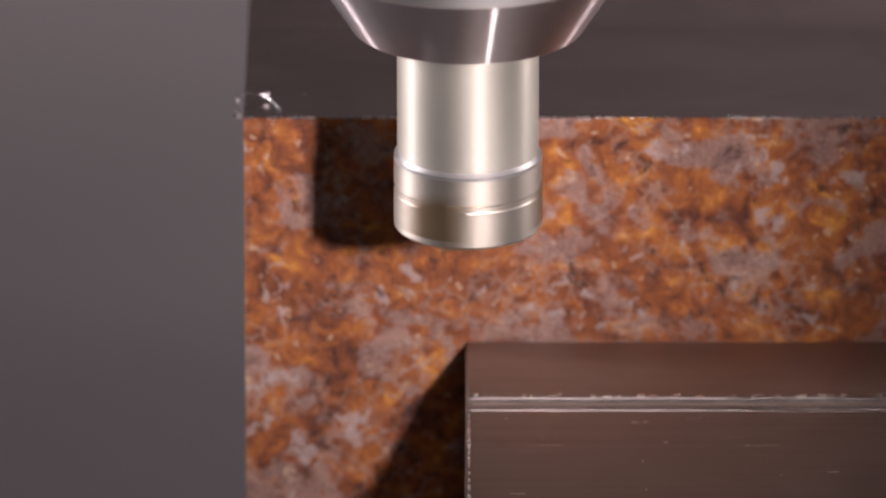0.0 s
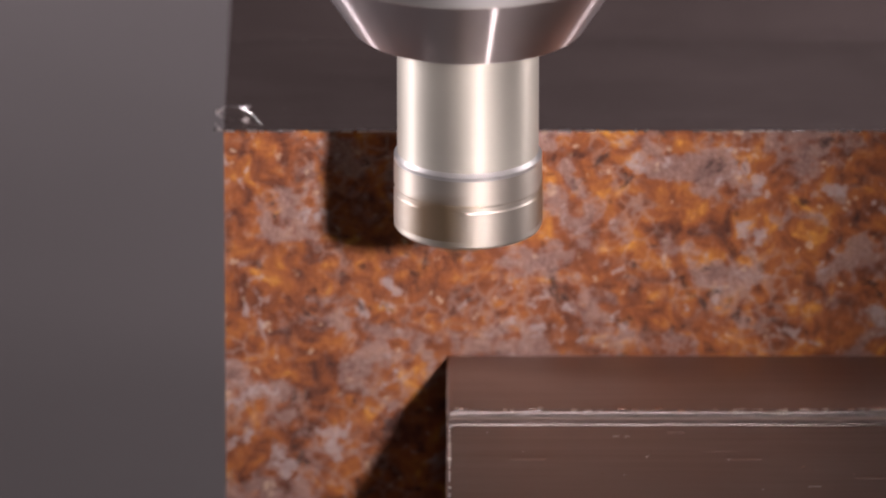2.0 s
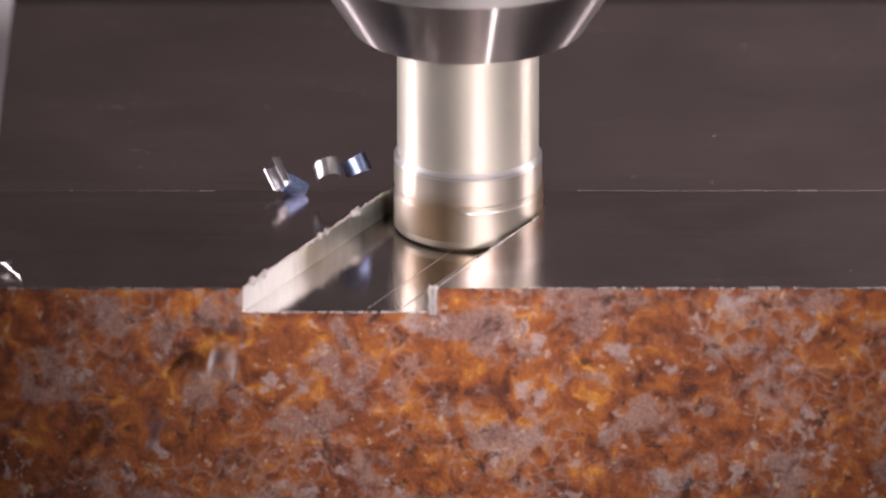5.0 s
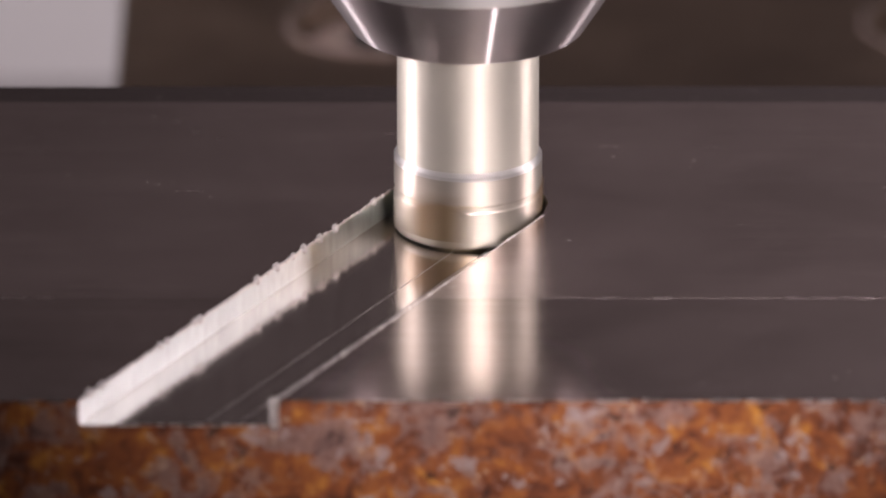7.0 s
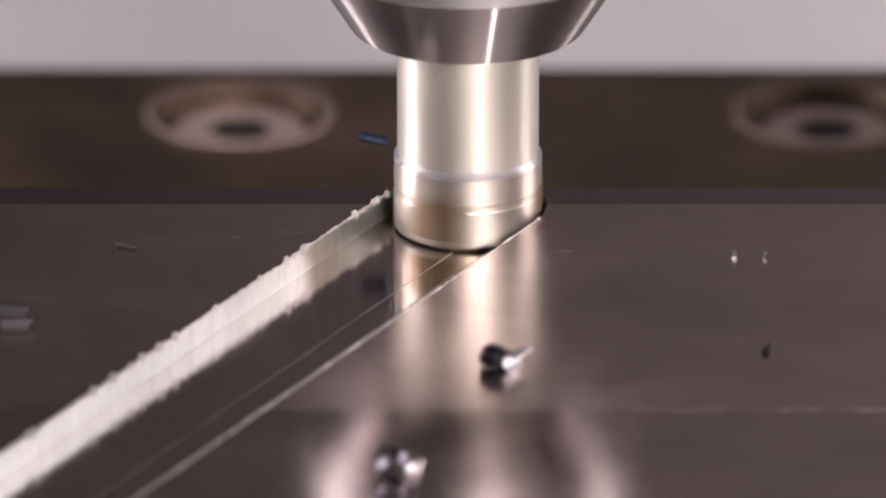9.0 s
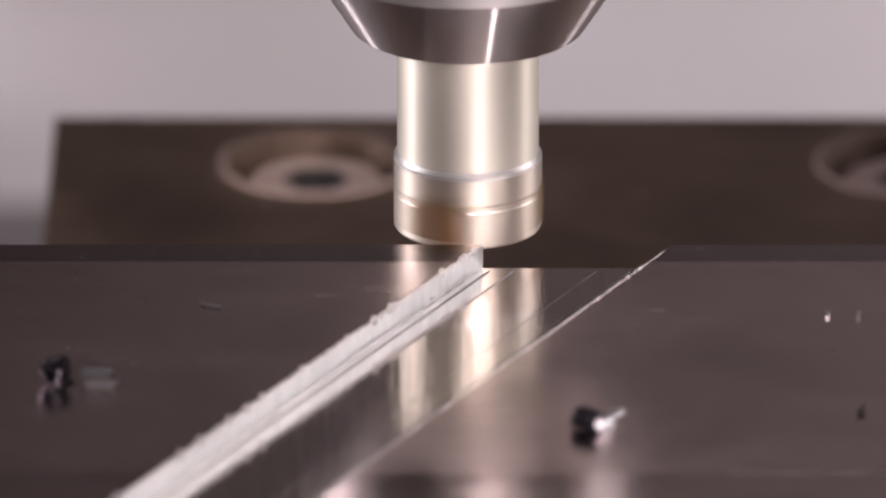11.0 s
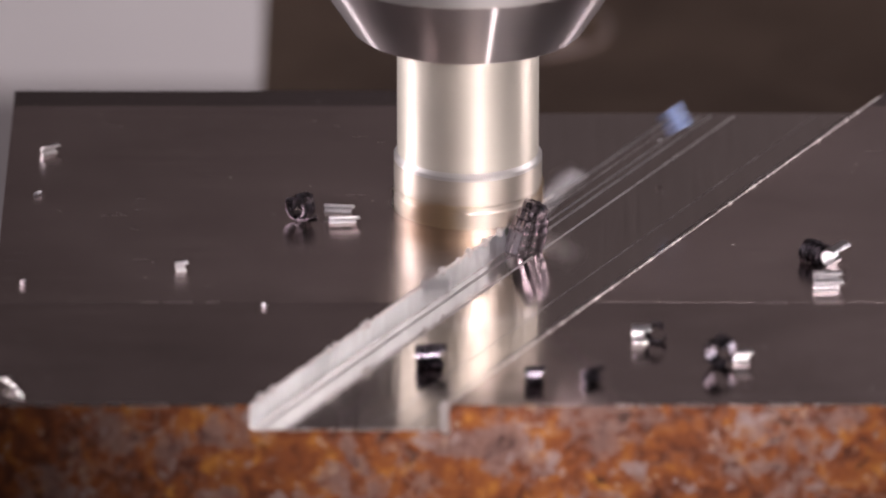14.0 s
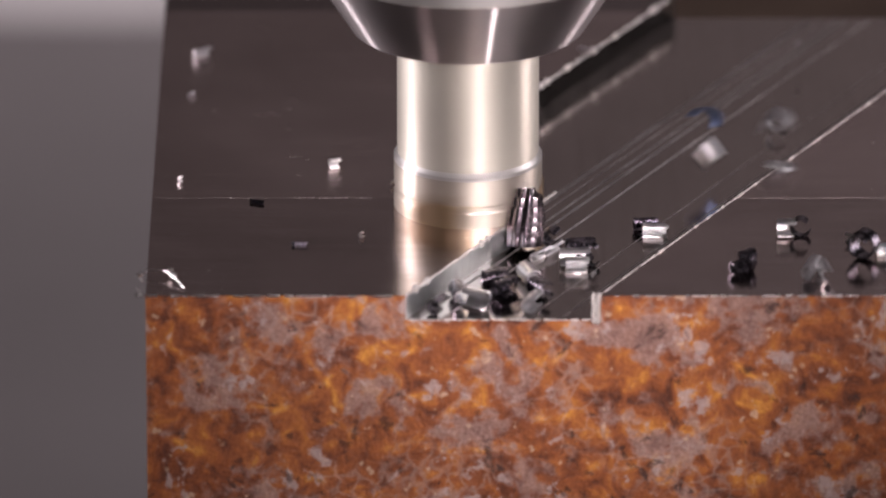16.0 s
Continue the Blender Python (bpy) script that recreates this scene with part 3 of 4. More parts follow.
def build_plate():
    plate = tagged(new("base_plate"), "dark steel base plate with counterbored screw holes behind the block", "base plate")
    bm = bmesh.new()
    x0, x1, y0, y1, zt = 35.0, 300.0, 131.5, 347.0, -60.0
    bolts = [(79.0 + 99.0 * k, 325.0) for k in range(3)]
    rad, n = 14.5, 40
    # the top is made of panels; the row with the holes is cut open round each one
    def quad(a, b, c, d):
        bm.faces.new([bm.verts.new((x * MM, y * MM, zt * MM)) for x, y in (a, b, c, d)])
    quad((x0, y0), (x1, y0), (x1, 306), (x0, 306))
    quad((x0, 344), (x1, 344), (x1, y1), (x0, y1))
    edges = [x0] + [v for b in bolts for v in (b[0] - 19.0, b[0] + 19.0)] + [x1]
    for i in range(0, len(edges), 2):
        quad((edges[i], 306), (edges[i + 1], 306), (edges[i + 1], 344), (edges[i], 344))
    for bx, by in bolts:
        for i in range(n):
            ang = [2 * math.pi * (i + k) / n for k in (0, 1)]
            inn = [(bx + rad * math.cos(a), by + rad * math.sin(a)) for a in ang]
            out = []
            for a in ang:
                s = 19.0 / max(abs(math.cos(a)), abs(math.sin(a)))
                out.append((bx + s * math.cos(a), by + s * math.sin(a)))
            quad(inn[0], out[0], out[1], inn[1])
            bm.faces.new([bm.verts.new((x * MM, y * MM, z * MM)) for (x, y), z in ((inn[0], zt), (inn[1], zt), (inn[1], zt - 22), (inn[0], zt - 22))])
        bm.faces.new([bm.verts.new(((bx + rad * math.cos(2 * math.pi * i / n)) * MM, (by + rad * math.sin(2 * math.pi * i / n)) * MM, (zt - 22) * MM)) for i in range(n)])
    for a, b in (((x0, y0), (x1, y0)), ((x1, y0), (x1, y1)), ((x1, y1), (x0, y1)), ((x0, y1), (x0, y0))):
        bm.faces.new([bm.verts.new((x * MM, y * MM, z * MM)) for (x, y), z in ((a, zt), (b, zt), (b, zt - 40), (a, zt - 40))])
    bm.faces.new([bm.verts.new((x * MM, y * MM, (zt - 40) * MM)) for x, y in ((x0, y0), (x1, y0), (x1, y1), (x0, y1))])
    bmesh.ops.remove_doubles(bm, verts=bm.verts, dist=1e-6)
    part("plate", bm, PLATE, plate)
    # pale rings round the holes stand in for their lit far walls
    for bx, by in bolts:
        rim = spun([(14.6 * MM, 0), (15.9 * MM, 0), (15.9 * MM, 0.35 * MM), (15 * MM, 0.35 * MM)], 48)
        bmesh.ops.translate(rim, verts=rim.verts, vec=(bx * MM, by * MM, zt * MM))
        bmesh.ops.delete(rim, geom=[f for f in rim.faces if len(f.verts) > 4], context="FACES")
        part("lit_rim", rim, SCREW, plate, "pale ring standing for the lit wall of a screw hole")
    rides(plate)
    first = None
    for bx, by in bolts:
        at = pose(bx * MM, by * MM, (zt - 22) * MM)
        if first is None:
            first = tagged(new("cap_screw"), "steel hexagon socket cap screw sunk in the base plate", "screw", "base plate screws")
            bm = spun([(11.5 * MM, 0), (12 * MM, 0.6 * MM), (12 * MM, 17.5 * MM), (10.8 * MM, 19 * MM)], 48)
            part("screw_head", bm, SCREW, first, smooth=0.4)
            # raised black hexagon in place of a hollow, its colour the socket's shade
            bm = spun([(5.6 * MM, 18.9 * MM), (5.6 * MM, 19.2 * MM)], 6)
            part("hex_socket", bm, SOCKET_SHADE, first, "black hexagon for the shaded socket")
            first.matrix_basis = at
            rides(first, at)
        else:
            rides(copy_thing(first, at), at)


build_plate()


def sheet(prof, x0, x1, th):
    bm = bmesh.new()
    rows = [[bm.verts.new((x * MM, y * MM, (z + d) * MM)) for y, z in prof] for d in (0, -th) for x in (x0, x1)]
    for a, b in ((rows[0], rows[1]), (rows[3], rows[2]), (rows[2], rows[0]), (rows[1], rows[3])):
        for i in range(len(prof) - 1):
            bm.faces.new((a[i], b[i], b[i + 1], a[i + 1]))
    return bm


def build_guard():
    """A bent sheet on the table: a flat tray under and beside the vice, and a back panel curving up."""
    guard = tagged(new("table_guard"), "sheet-metal table tray with a curved back panel, light gradient in their greys", "machine guard")
    # grey step and upward curve stand in for light growing towards the rear
    part("tray", sheet([(-600, -215), (715, -215)], -900, 900, 2), TRAY, guard, "tray in a grey darkened for dimmer light")
    prof = [(715, -215)]
    for i in range(1, 13):
        a = radians(i * 80 / 12)
        prof.append((715 + 110 * math.sin(a), -215 + 110 * (1 - math.cos(a))))
    prof.append((prof[-1][0] + 8, prof[-1][1] + 45))
    part("back_panel", sheet(prof, -900, 900, 2), GUARD, guard, "curved back panel paled for brighter light", smooth=0.6)
    return rides(guard)


build_guard()


# ---- the cabin round it all ----
def build_cabin():
    a, b, c = 1.5, 2.3, 1.3
    t = 0.03
    walls = {"wall_back": (-a, b, -0.6, a, b + t, c), "wall_front": (-a, -b - t, -0.6, a, -b, c), "wall_left": (-a - t, -b, -0.6, -a, b, c),
             "wall_right": (a, -b, -0.6, a + t, b, c), "floor": (-a, -b, -0.63, a, b, -0.6), "ceiling": (-a, -b, c, a, b, c + t)}
    for name, q in walls.items():
        tagged(part(name, box(bmesh.new(), *q), CABIN), "dark painted sheet-metal machine cabin panel", "wall", kind="structure")


build_cabin()


def build_added_column():
    # out of view, added only to set what the milled steel reflects
    column = tagged(new("added_column"), "added mid-grey column behind the table, reflected in the milled top", "machine column")
    part("column_block", box(bmesh.new(), -0.75, 1.45, -0.6, 0.75, 2.0, 1.28, 0.02), MID_GREY, column)
    part("added_dark_panel", box(bmesh.new(), -0.6, 1.41, -0.2, 0.6, 1.449, 0.78, 0.01), DARK_GREY, column, "added dark panel for the slot floor to reflect")


build_added_column()


def build_spindle():
    spindle = tagged(new("machine_spindle"), "grey machine spindle carrying the tool holder", "spindle")
    part("nose_ring", spun([(32 * MM, 100.2 * MM), (44 * MM, 100.2 * MM), (45 * MM, 102 * MM), (45 * MM, 140 * MM), (40 * MM, 146 * MM)]), HOLDER, spindle, "polished nose ring", smooth=0.4)
    part("quill", spun([(38 * MM, 146.2 * MM), (38 * MM, 1299 * MM)]), MID_GREY, spindle, "grey painted quill", smooth=0.4)


build_spindle()


def build_table():
    table = tagged(new("machine_table"), "dark grey machine table on a heavy saddle", "machine table")
    part("slab", box(bmesh.new(), -0.55, -0.5, -0.27, 0.75, 0.68, -0.2172, 0.004), DARK_GREY, table)
    part("saddle", box(bmesh.new(), -0.3, -0.35, -0.599, 0.5, 0.5, -0.2705, 0.004), DARK_GREY, table, "dark grey saddle")
    rides(table)


build_table()


# ---- chips ----
CHIPS = []


def curl(r, width, arc, th=0.22, grow=0.25, ridges=0.05, n=34, pitch=0.0):
    """A rolled ribbon of steel, its axis along x, resting on z = 0."""
    bm = bmesh.new()
    rows = []
    for i in range(n + 1):
        a = radians(arc) * i / n - 0.9
        rr = r * (1 + grow * i / n) + ridges * (i % 2)
        ring = []
        wob = 0.12 * width * math.sin(i * 1.7 + r * 9)
        for x, d in ((-width / 2, 0), (width / 2 * (1 - 0.3 * i / n) + wob * 0.4, 0), (width / 2 * (1 - 0.3 * i / n) + wob * 0.4, th), (-width / 2, th)):
            ring.append(bm.verts.new(((x + pitch * (i / n - 0.5)) * MM, (rr - d) * math.sin(a) * MM, (rr - d) * math.cos(a) * MM)))
        rows.append(ring)
    for a, b in zip(rows, rows[1:]):
        for k in range(4):
            bm.faces.new((a[k], a[(k + 1) % 4], b[(k + 1) % 4], b[k]))
    bm.faces.new(rows[0])
    bm.faces.new(rows[-1][::-1])
    low = min(v.co.z for v in bm.verts)
    bmesh.ops.translate(bm, verts=bm.verts, vec=(0, 0, -low))
    return bm


def chip(bm, mat, label, category="metal chip"):
    return tagged(part("metal_chip", bm, mat, None, smooth=0.8), label, category, "milling chips")


def tool_plan(t):
    p = -table_at(t)
    return p.x, p.y


def ride_rows(m, t0, t1):
    """Rows of a thing that lies on the table with the pose m from t0 to t1."""
    ts = sorted({t0, t1, *(r[0] for r in TABLE if t0 + 0.05 < r[0] < t1 - 0.05)})
    return [(t, Matrix.Translation(table_at(t)) @ m) for t in ts]


def lands(ob, x, y, yaw, t_cut, fly=0.2, z=0.0, tilt=0.0, high=9.0, hop=None):
    """The chip leaves the stock at t_cut, flies in a short arc and lies at (x, y) mm on the block from then on."""
    rest = pose(x * MM, y * MM, z * MM, tilt, 0, yaw)
    if t_cut <= 0:
        CHIPS.append((ob, ride_rows(rest, 0.0, 16.0)))
        return ob
    cx, cy = tool_plan(t_cut)
    inside = pose(cx, cy, -25 * MM, tilt, 0, yaw - 70)
    rows = ride_rows(inside, 0.0, t_cut - 0.04)
    for k, f in enumerate((0.0, 0.5)):
        t = t_cut + fly * f
        px, py = cx + (x * MM - cx) * f, cy + (y * MM - cy) * f
        rows.append((t, Matrix.Translation(table_at(t)) @ pose(px, py, (0.5 + high * 4 * f * (1 - f)) * MM, tilt + 60 * f * (1 - f), 0, yaw - 70 + 70 * f)))
    if hop:
        t, hx, hy, hz = hop
        rows += ride_rows(rest, t_cut + fly, t)
        rows.append((t + 0.1, Matrix.Translation(table_at(t + 0.1)) @ pose((x + hx) / 2 * MM, (y + hy) / 2 * MM, 6 * MM, 40, 0, yaw + 30)))
        rows += ride_rows(pose(hx * MM, hy * MM, hz * MM, tilt, 0, yaw + 60), t + 0.2, 16.0)
    else:
        rows += ride_rows(rest, t_cut + fly, 16.0)
    CHIPS.append((ob, rows))
    return ob


SILVER = "bright silver curled steel chip"
DARK = "dark curled steel chip"


def build_chips():
    random.seed(21)
    # curls lying on the milled top
    lands(chip(curl(1.7, 2.2, 620, pitch=3.0), DARKENED, DARK + " lying on the block"), 44.9, 74.6, 35, 7.0)
    lands(chip(curl(0.6, 4.6, 230), CHIP, SILVER + " beside a darker one"), 50.4, 77.2, -8, 7.02, hop=(14.2, 58.5, 25.0, -CUT))
    lands(chip(curl(0.55, 4.6, 220), CHIP, SILVER + " beside a darker one"), 51.2, 72.6, 2, 7.04, hop=(14.22, 60.5, 27.5, -CUT))
    lands(chip(curl(1.8, 2.0, 600, pitch=2.6), DARKENED, DARK + " near the front edge"), 106.0, 15.5, 60, 7.2)
    lands(chip(curl(0.9, 2.6, 230), CHIP, SILVER + " near the front edge"), 109.3, 16.0, 10, 7.22)
    lands(chip(curl(1.2, 4.6, 220), CHIP, SILVER + " on the milled top"), 114.8, 75.0, -5, 7.45, hop=(8.72, 124.2, 56.8, 0))
    lands(chip(curl(1.5, 1.8, 560, pitch=2.4), DARKENED, DARK + " on the milled top"), 116.3, 77.5, 80, 7.47, hop=(8.7, 120.9, 57.0, 0))
    lands(chip(curl(0.35, 2.4, 200, 0.12), DARKENED, "small dark chip on the milled top"), 160.3, 63.5, 70, 0)
    for x, y, t in ((161.0, 101.5, 8.4), (156.5, 102.0, 8.5), (99.0, 108.0, 8.9), (4.2, 47.5, 13.4), (39.8, 38.5, 13.6), (5.1, 84.9, 13.2), (31.6, 24.1, 14.9), (3.8, 8.1, 13.6), (66, 8, 14.3), (48, 60, 14.6)):
        lands(chip(curl(random.uniform(0.22, 0.45), random.uniform(0.6, 1.2), random.uniform(150, 300), 0.15), CHIP, "tiny bright steel chip on the milled top"), x, y, random.uniform(0, 180), t if t > 3 else 0)
    lands(chip(curl(0.6, 2.9, 240), CHIP, SILVER + " on the milled top"), 6.5, 102.5, 35, 13.0)
    lands(chip(curl(0.7, 1.7, 250), CHIP, SILVER + " on the milled top"), 27.4, 53.0, 20, 11.25)
    lands(chip(curl(1.5, 2.2, 280), CHIP, SILVER + " in the slot"), 95.0, 80.0, 70, 14.0, z=-CUT)
    lands(chip(curl(1.2, 2.7, 260), CHIP, SILVER + " near the front edge"), 94.8, 24.2, 5, 13.5)
    lands(chip(curl(1.3, 1.8, 300), DARKENED, DARK + " near the front edge"), 96.9, 24.6, 80, 13.52)
    lands(chip(curl(0.8, 3.2, 250), DARKENED, DARK + " near the front edge"), 87.6, 9.6, 35, 13.8)
    lands(chip(curl(0.8, 4.2, 240), CHIP, SILVER + " on the milled top"), 122.5, 48.5, 0, 13.4)
    lands(chip(curl(0.8, 4.2, 240), CHIP, SILVER + " on the milled top"), 122.5, 45.0, 4, 13.45)
    lands(chip(curl(1.0, 5.0, 240), CHIP, SILVER + " near the front edge"), 98.2, 8.6, 75, 15.2)
    lands(chip(curl(0.9, 5.0, 220), CHIP, SILVER + " near the front edge"), 100.0, 8.0, 100, 15.25)
    lands(chip(curl(1.3, 1.3, 540, pitch=2.0), DARKENED, DARK + " near the front edge"), 88.8, 11.2, 20, 15.0)
    lands(chip(curl(0.6, 2.4, 250), CHIP, SILVER + " near the front edge"), 104.6, 21.7, -30, 15.3)
    lands(chip(curl(0.9, 3.4, 250), CHIP, SILVER + " in the slot"), 75.3, 34.0, 0, 15.35, z=-CUT)
    lands(chip(curl(1.1, 2.8, 300), DARKENED, DARK + " near the front edge"), 79.2, 8.5, 10, 12.3, hop=(14.15, 60.0, 31.0, -CUT))
    lands(chip(curl(1.7, 1.2, 290, 0.18), DARKENED, "open dark ring of chip on the slot floor"), 65.4, 22.1, 60, 15.6, z=-CUT)
    lands(chip(curl(0.22, 2.4, 260, 0.1), DARKENED, "thin dark chip on the milled top"), 15.8, 38.3, -25, 14.4)
    lands(chip(curl(0.22, 2.4, 260, 0.1), DARKENED, "thin dark chip on the milled top"), 22.4, 20.6, 0, 14.7)
    lands(chip(curl(0.16, 3.4, 200, 0.08), CHIP, "thin bright chip on the milled top"), 66.3, 105.2, -25, 7.5)
    # chips gathering on the slot's floor before the cutter
    for x, y, yaw, t, r, w, mat in ((63.3, 22.0, 5, 13.9, 1.2, 4.4, CHIP), (63.6, 19.2, -4, 14.25, 1.0, 3.6, CHIP), (64.2, 24.5, 10, 13.4, 1.5, 4.2, DARKENED), (74.0, 37.0, 3, 14.1, 0.8, 3.6, DARKENED), (75.8, 35.2, -3, 14.2, 0.6, 3.2, CHIP),
                                    (53.0, 9.0, 40, 15.15, 1.3, 4.2, DARKENED), (48.5, 5.0, -30, 15.2, 1.2, 4.0, CHIP), (57.0, 4.5, 70, 15.25, 1.0, 4.6, CHIP), (51.5, 12.0, 15, 15.3, 1.4, 3.8, DARKENED), (46.0, 8.0, 100, 15.3, 1.1, 4.4, DARKENED), (58.0, 9.5, 130, 15.35, 1.2, 3.6, DARKENED), (43.0, 3.4, 60, 15.4, 1.0, 3.4, DARKENED), (56.5, 15.0, 110, 15.4, 1.2, 4.6, CHIP)):
        lands(chip(curl(r, w, random.uniform(220, 300)), mat, (DARK if mat is DARKENED else SILVER) + " on the slot floor"), x, y, yaw, t, 0.15, -CUT, 0, 5)


build_chips()


def build_tangle():
    """The ridged roll of chip that stands in the slot beside the cutter during the second cut."""
    bm = bmesh.new()
    n, turns, high = 420, 5.5, 8.0
    rows = []
    for i in range(n + 1):
        f = i / n
        a = f * turns * math.tau
        r = 2.6 + 0.6 * math.sin(f * math.pi) - 0.9 * f + 0.16 * math.sin(10 * a)
        z = f * high
        hw = high / turns * 0.56
        rows.append([bm.verts.new(((r - d) * math.cos(a) * MM, (r - d) * math.sin(a) * MM, (z + s * hw) * MM)) for s, d in ((-1, 0.1), (0, 0), (1, 0.1), (1, 0.6), (-1, 0.6))])
    for a, b in zip(rows, rows[1:]):
        for k in range(5):
            bm.faces.new((a[k], a[(k + 1) % 5], b[(k + 1) % 5], b[k]))
    bm.faces.new(rows[0])
    bm.faces.new(rows[-1][::-1])
    r = bmesh.ops.create_cone(bm, segments=20, radius1=1.75 * MM, radius2=0.9 * MM, depth=0.8 * MM, cap_ends=True)
    bmesh.ops.translate(bm, verts=r["verts"], vec=(0, 0, (high - 0.1) * MM))
    ob = chip(bm, BROWNED, "large dark blue-brown ridged chip roll standing beside the cutter")
    rows = ride_rows(pose(100 * MM, 90 * MM, -40 * MM), 0.0, 11.25)
    for t, x, y, z, lean in ((11.4, 7.4, -10.0, -8.0, 10), (11.7, 7.4, -11.0, -6.8, 12), (12.5, 7.3, -11.0, -6.0, 10), (13.5, 7.6, -11.0, -5.0, 8), (14.5, 8.4, -10.6, -3.3, 6), (15.3, 8.4, -10.5, -3.0, 8), (16.0, 8.3, -10.4, -2.7, 9)):
        rows.append((t, pose(x * MM, y * MM, z * MM, 12, lean, 30 * t)))
    CHIPS.append((ob, rows))


build_tangle()


def flies(ob, t_cut, points, drop):
    """A chip thrown off by the cutter: out of the stock, through the points (t, x, y, z in mm of the world), down on the tray at drop."""
    cx, cy = tool_plan(t_cut)
    held = pose(0, 0, 0, random.uniform(-60, 60), random.uniform(-50, 50), random.uniform(0, 360))
    rows = ride_rows(pose(cx, cy, -25 * MM) @ held, 0.0, t_cut - 0.04)
    for k, (t, x, y, z) in enumerate(points):
        rows.append((t, pose(x * MM, y * MM, z * MM, 30 * k, 10 * k, 35 * k) @ held))
    t = points[-1][0] + 0.3
    if t < 15.9:
        k = len(points) - 1
        rows += ride_rows(pose(drop[0] * MM, drop[1] * MM, -212 * MM, 30 * k, 10 * k, 35 * k) @ held, t, 16.0)
    CHIPS.append((ob, rows))


def build_flying():
    random.seed(8)
    # first cut: thrown to the side that the slot opens to; second cut: thrown back and away
    for t, p, mat in ((3.87, (-22, 4, 0.5), CHIP), (3.9, (-26, -20, -8), CHIP), (3.92, (-19, 6, 3), CHIP), (4.4, (-57, 2, 7), BLUED), (4.4, (-52, 1, 8), CHIP), (4.4, (-43, 2, 9), CHIP), (4.4, (-45.6, 0, 5.4), CHIP), (4.4, (-40.5, 4, 25), BLUED), (4.4, (-30.8, 3, 20), CHIP), (4.4, (-21, 2, 0), CHIP), (4.4, (-36, 2, 9), BLUED),
                      (4.9, (-34, -45, -3.7), BLUED), (4.9, (-38, -50, -7), CHIP), (4.9, (-47, -60, -12), BLUED), (4.9, (-21, 4, 3), CHIP), (4.9, (-26, 4, 1.5), BLUED), (4.9, (-30, 4, 2), CHIP), (4.9, (-19, 3, 4), BLUED),
                      (7.25, (-17, 4, 10), CHIP), (7.42, (-39, 6, 8), CHIP), (7.41, (-22, 3, 1), CHIP), (8.85, (-14, 4, 6), BLUED), (8.92, (-33, -60, -18), CHIP), (8.9, (-39, -30, -16), CHIP)):
        ob = chip(curl(random.uniform(1.2, 2.1), random.uniform(2.8, 4.8), random.uniform(110, 250), grow=random.uniform(0.1, 0.6)), mat, "steel chip thrown off by the cutter")
        q = [v * 1.9 for v in p]
        flies(ob, t - 0.06, ((t - 0.06, -9, 6, 0), (t + 0.1, *p), (t + 0.34, *q)), (-220 + random.uniform(-60, 60), 90 + random.uniform(-60, 60)))
    for t, p, mat in ((12.4, (24, 18, 8), CHIP), (12.9, (34.3, 10, 12.6), BLUED), (12.9, (26.4, 10, 10.6), CHIP), (12.9, (17.5, 9, 7), CHIP), (12.9, (38.5, 10, 11.5), CHIP), (13.25, (30, 30, 8), BLUED), (13.4, (48, 40, 12), CHIP), (13.42, (38, 45, 15), CHIP), (13.65, (38, 30, 5), CHIP), (13.68, (52, 45, 14), BLUED), (14.0, (36, 30, 9), BLUED), (14.05, (40, 36, 8), CHIP), (14.4, (53, 50, 8), CHIP), (14.42, (51, 32, 4), BLUED),
                      (14.9, (36, 40, 10), CHIP), (15.0, (51, 40, 14), BLUED), (15.4, (44, 28, 6), CHIP), (15.42, (50, 40, 10), BLUED), (15.5, (35, 30, 9), CHIP), (15.4, (41.7, 8, 13), CHIP), (15.41, (31, 6, 12), CHIP), (15.43, (37, 8, 8), BLUED), (15.39, (29, 5, 6), CHIP), (14.9, (44, 8, 18), BLUED), (14.9, (-18, 10, 15.6), BLUED), (14.92, (57, 6, 22.5), CHIP), (14.4, (55, 6, 22), BLUED), (13.41, (45, 6, 17), CHIP), (13.43, (36, 5, 13), CHIP), (13.39, (52, 6, 20), BLUED), (15.9, (35, 24, 3), BLUED), (15.9, (46, 24, 2), CHIP), (15.9, (36, 14, 2), CHIP), (15.9, (47, 14, -2), CHIP)):
        ob = chip(curl(random.uniform(1.1, 2.0), random.uniform(2.8, 4.8), random.uniform(110, 250), grow=random.uniform(0.1, 0.6)), mat, "steel chip thrown off by the cutter")
        flies(ob, t - 0.06, ((t - 0.06, 11, 5, 0), (t + 0.1, *p), (t + 0.34, p[0] * 2.4, p[1] * 2.2, p[2] * 1.8)), (400 + random.uniform(-40, 60), 120 + random.uniform(-80, 60)))
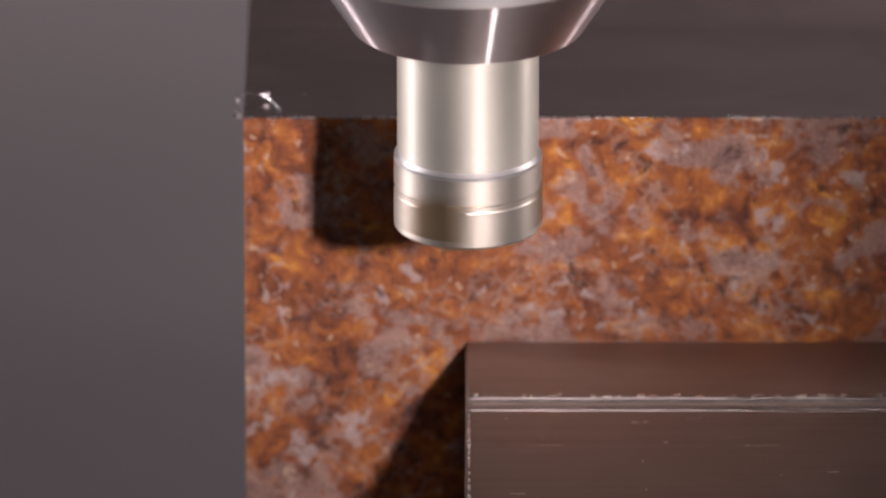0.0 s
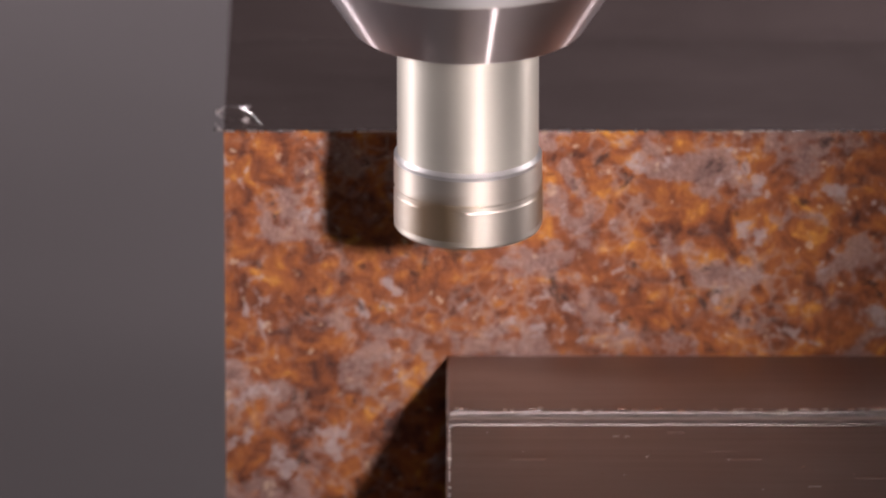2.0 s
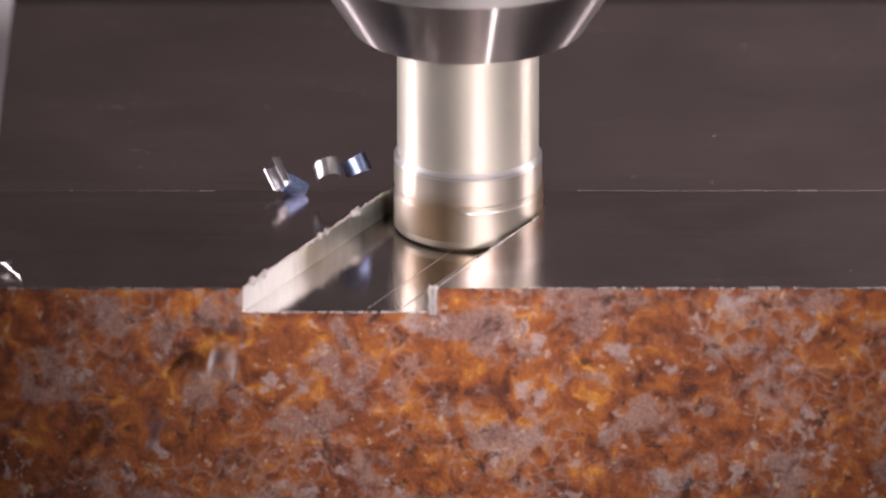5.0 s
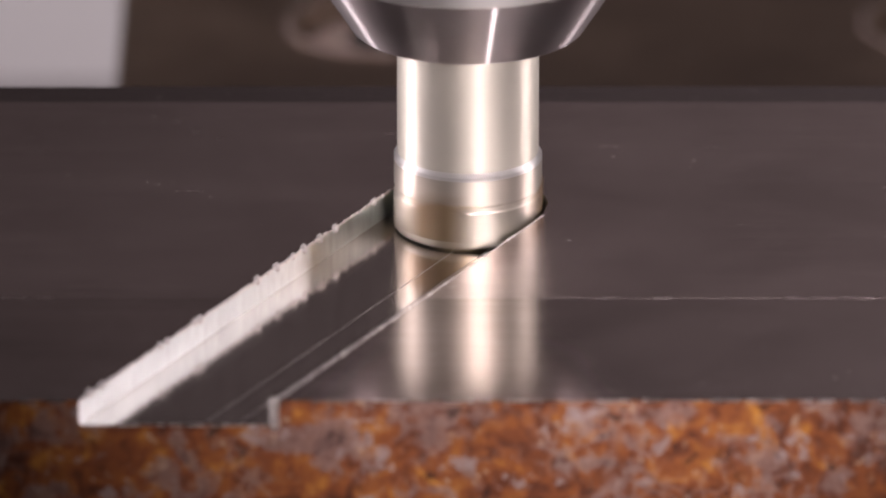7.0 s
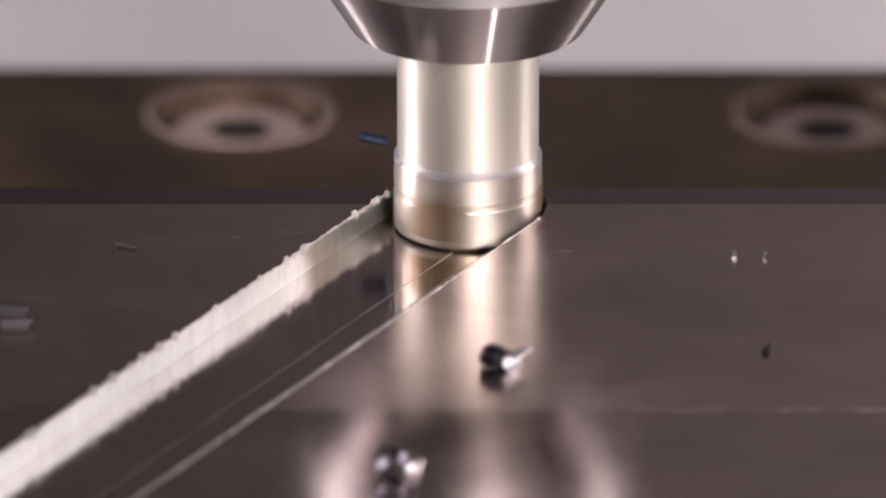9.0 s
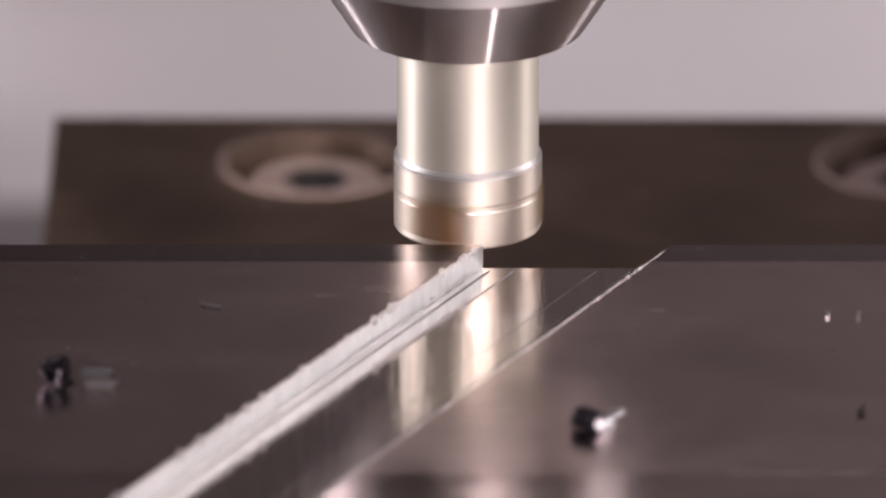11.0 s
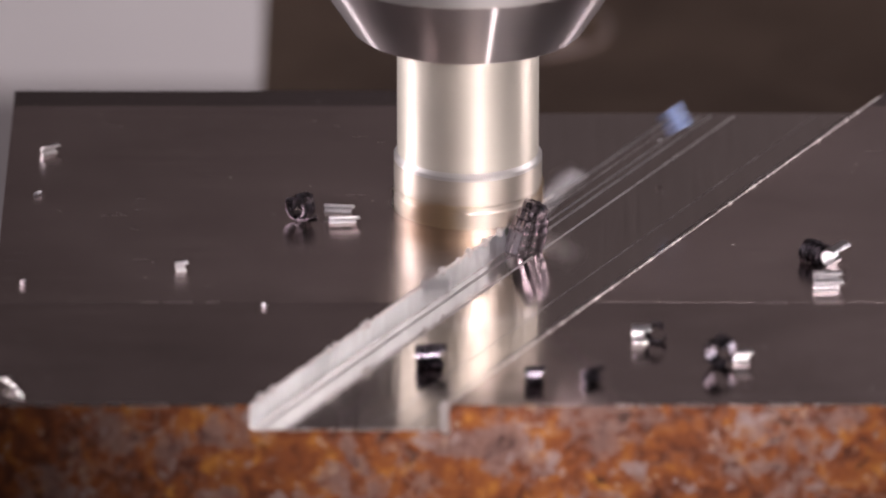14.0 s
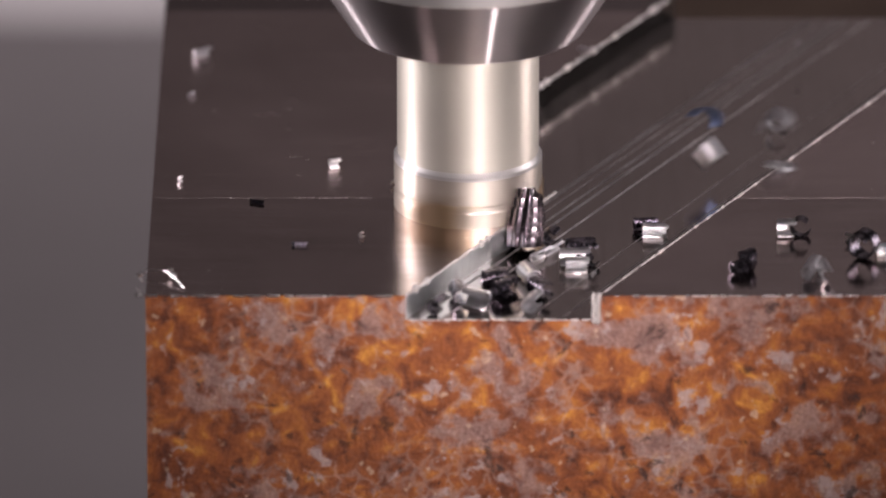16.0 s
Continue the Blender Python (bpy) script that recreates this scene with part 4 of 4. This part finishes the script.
    # small pale curls that drift away behind the block as the second cut begins
    for (x1, z1), (x2, z2) in (((-49.9, -9.0), (-55.4, -3.0)), ((-43.1, -8.6), (-48.2, -5.5)), ((-32.9, -11.0), (-42.2, -5.2)), ((-27.8, -11.7), (-34.2, -5.2)), ((-24.4, -10.8), (-29.5, -6.1))):
        ob = chip(curl(random.uniform(0.7, 1.1), random.uniform(1.6, 2.6), 210), CHIP, "small pale curl of steel thrown off by the cutter")
        flies(ob, 11.25, ((11.25, -7, 8, -2), (11.4, x1, 30, z1), (12.0, x2, 30, z2), (12.2, x2 * 1.25, 34, z2 + 2), (12.35, x2 * 2.4, 50, z2 + 4)), (-220 + random.uniform(-60, 60), 250 + random.uniform(-60, 60)))


build_flying()


def motions():
    rows = [(t, Vector((x * MM, y * MM, 0))) for t, x, y in TABLE]
    walk(workpiece, [(t, Matrix.Translation(p)) for t, p in rows])
    for ob, m in RIDERS:
        walk(ob, [(t, Matrix.Translation(p) @ m) for t, p in rows])
    for ob, t in SLIVERS:
        down = pose(0, 2.5 * MM if ob.data.vertices[0].co.y < 0.06 else -2.5 * MM, -9 * MM)
        if t < 15.9:
            walk(ob, [(0.0, Matrix()), (t - 0.04, Matrix()), (t + 0.04, down), (16.0, down)])
    for ob, up, gone in BURRS:
        low = pose(0, 0, -1.2 * MM)
        keys = [(0.0, low), (up - 0.04, low), (up + 0.04, Matrix())]
        if gone and gone < 16:
            under = pose(0, 0, -7 * MM)
            keys += [(gone - 0.04, Matrix()), (gone + 0.04, under), (16.05, under)]
        elif up < 15.9:
            keys.append((16.05, Matrix()))
        walk(ob, keys)
    for ob, second in RIDGES:
        if second:
            low = pose(0, 0, -0.6 * MM)
            walk(ob, [(0.0, low), (10.4, low), (10.9, Matrix()), (16.0, Matrix())])
    back = pose(0, 4 * MM, -8 * MM)
    for ob in LIPS:
        walk(ob, [(0.0, Matrix()), (3.5, Matrix()), (3.62, back), (16.0, back)])
    walk(MOUTH, [(0.0, back), (3.62, back), (3.7, Matrix()), (16.0, Matrix())])
    for ob, keys in CHIPS:
        walk(ob, keys)
    spin = [(k / 30, pose(0, 0, 0, 0, 0, (k * 84.0) % 360)) for k in range(481)]
    walk(cutter, spin)
    walk(holder, spin)


motions()
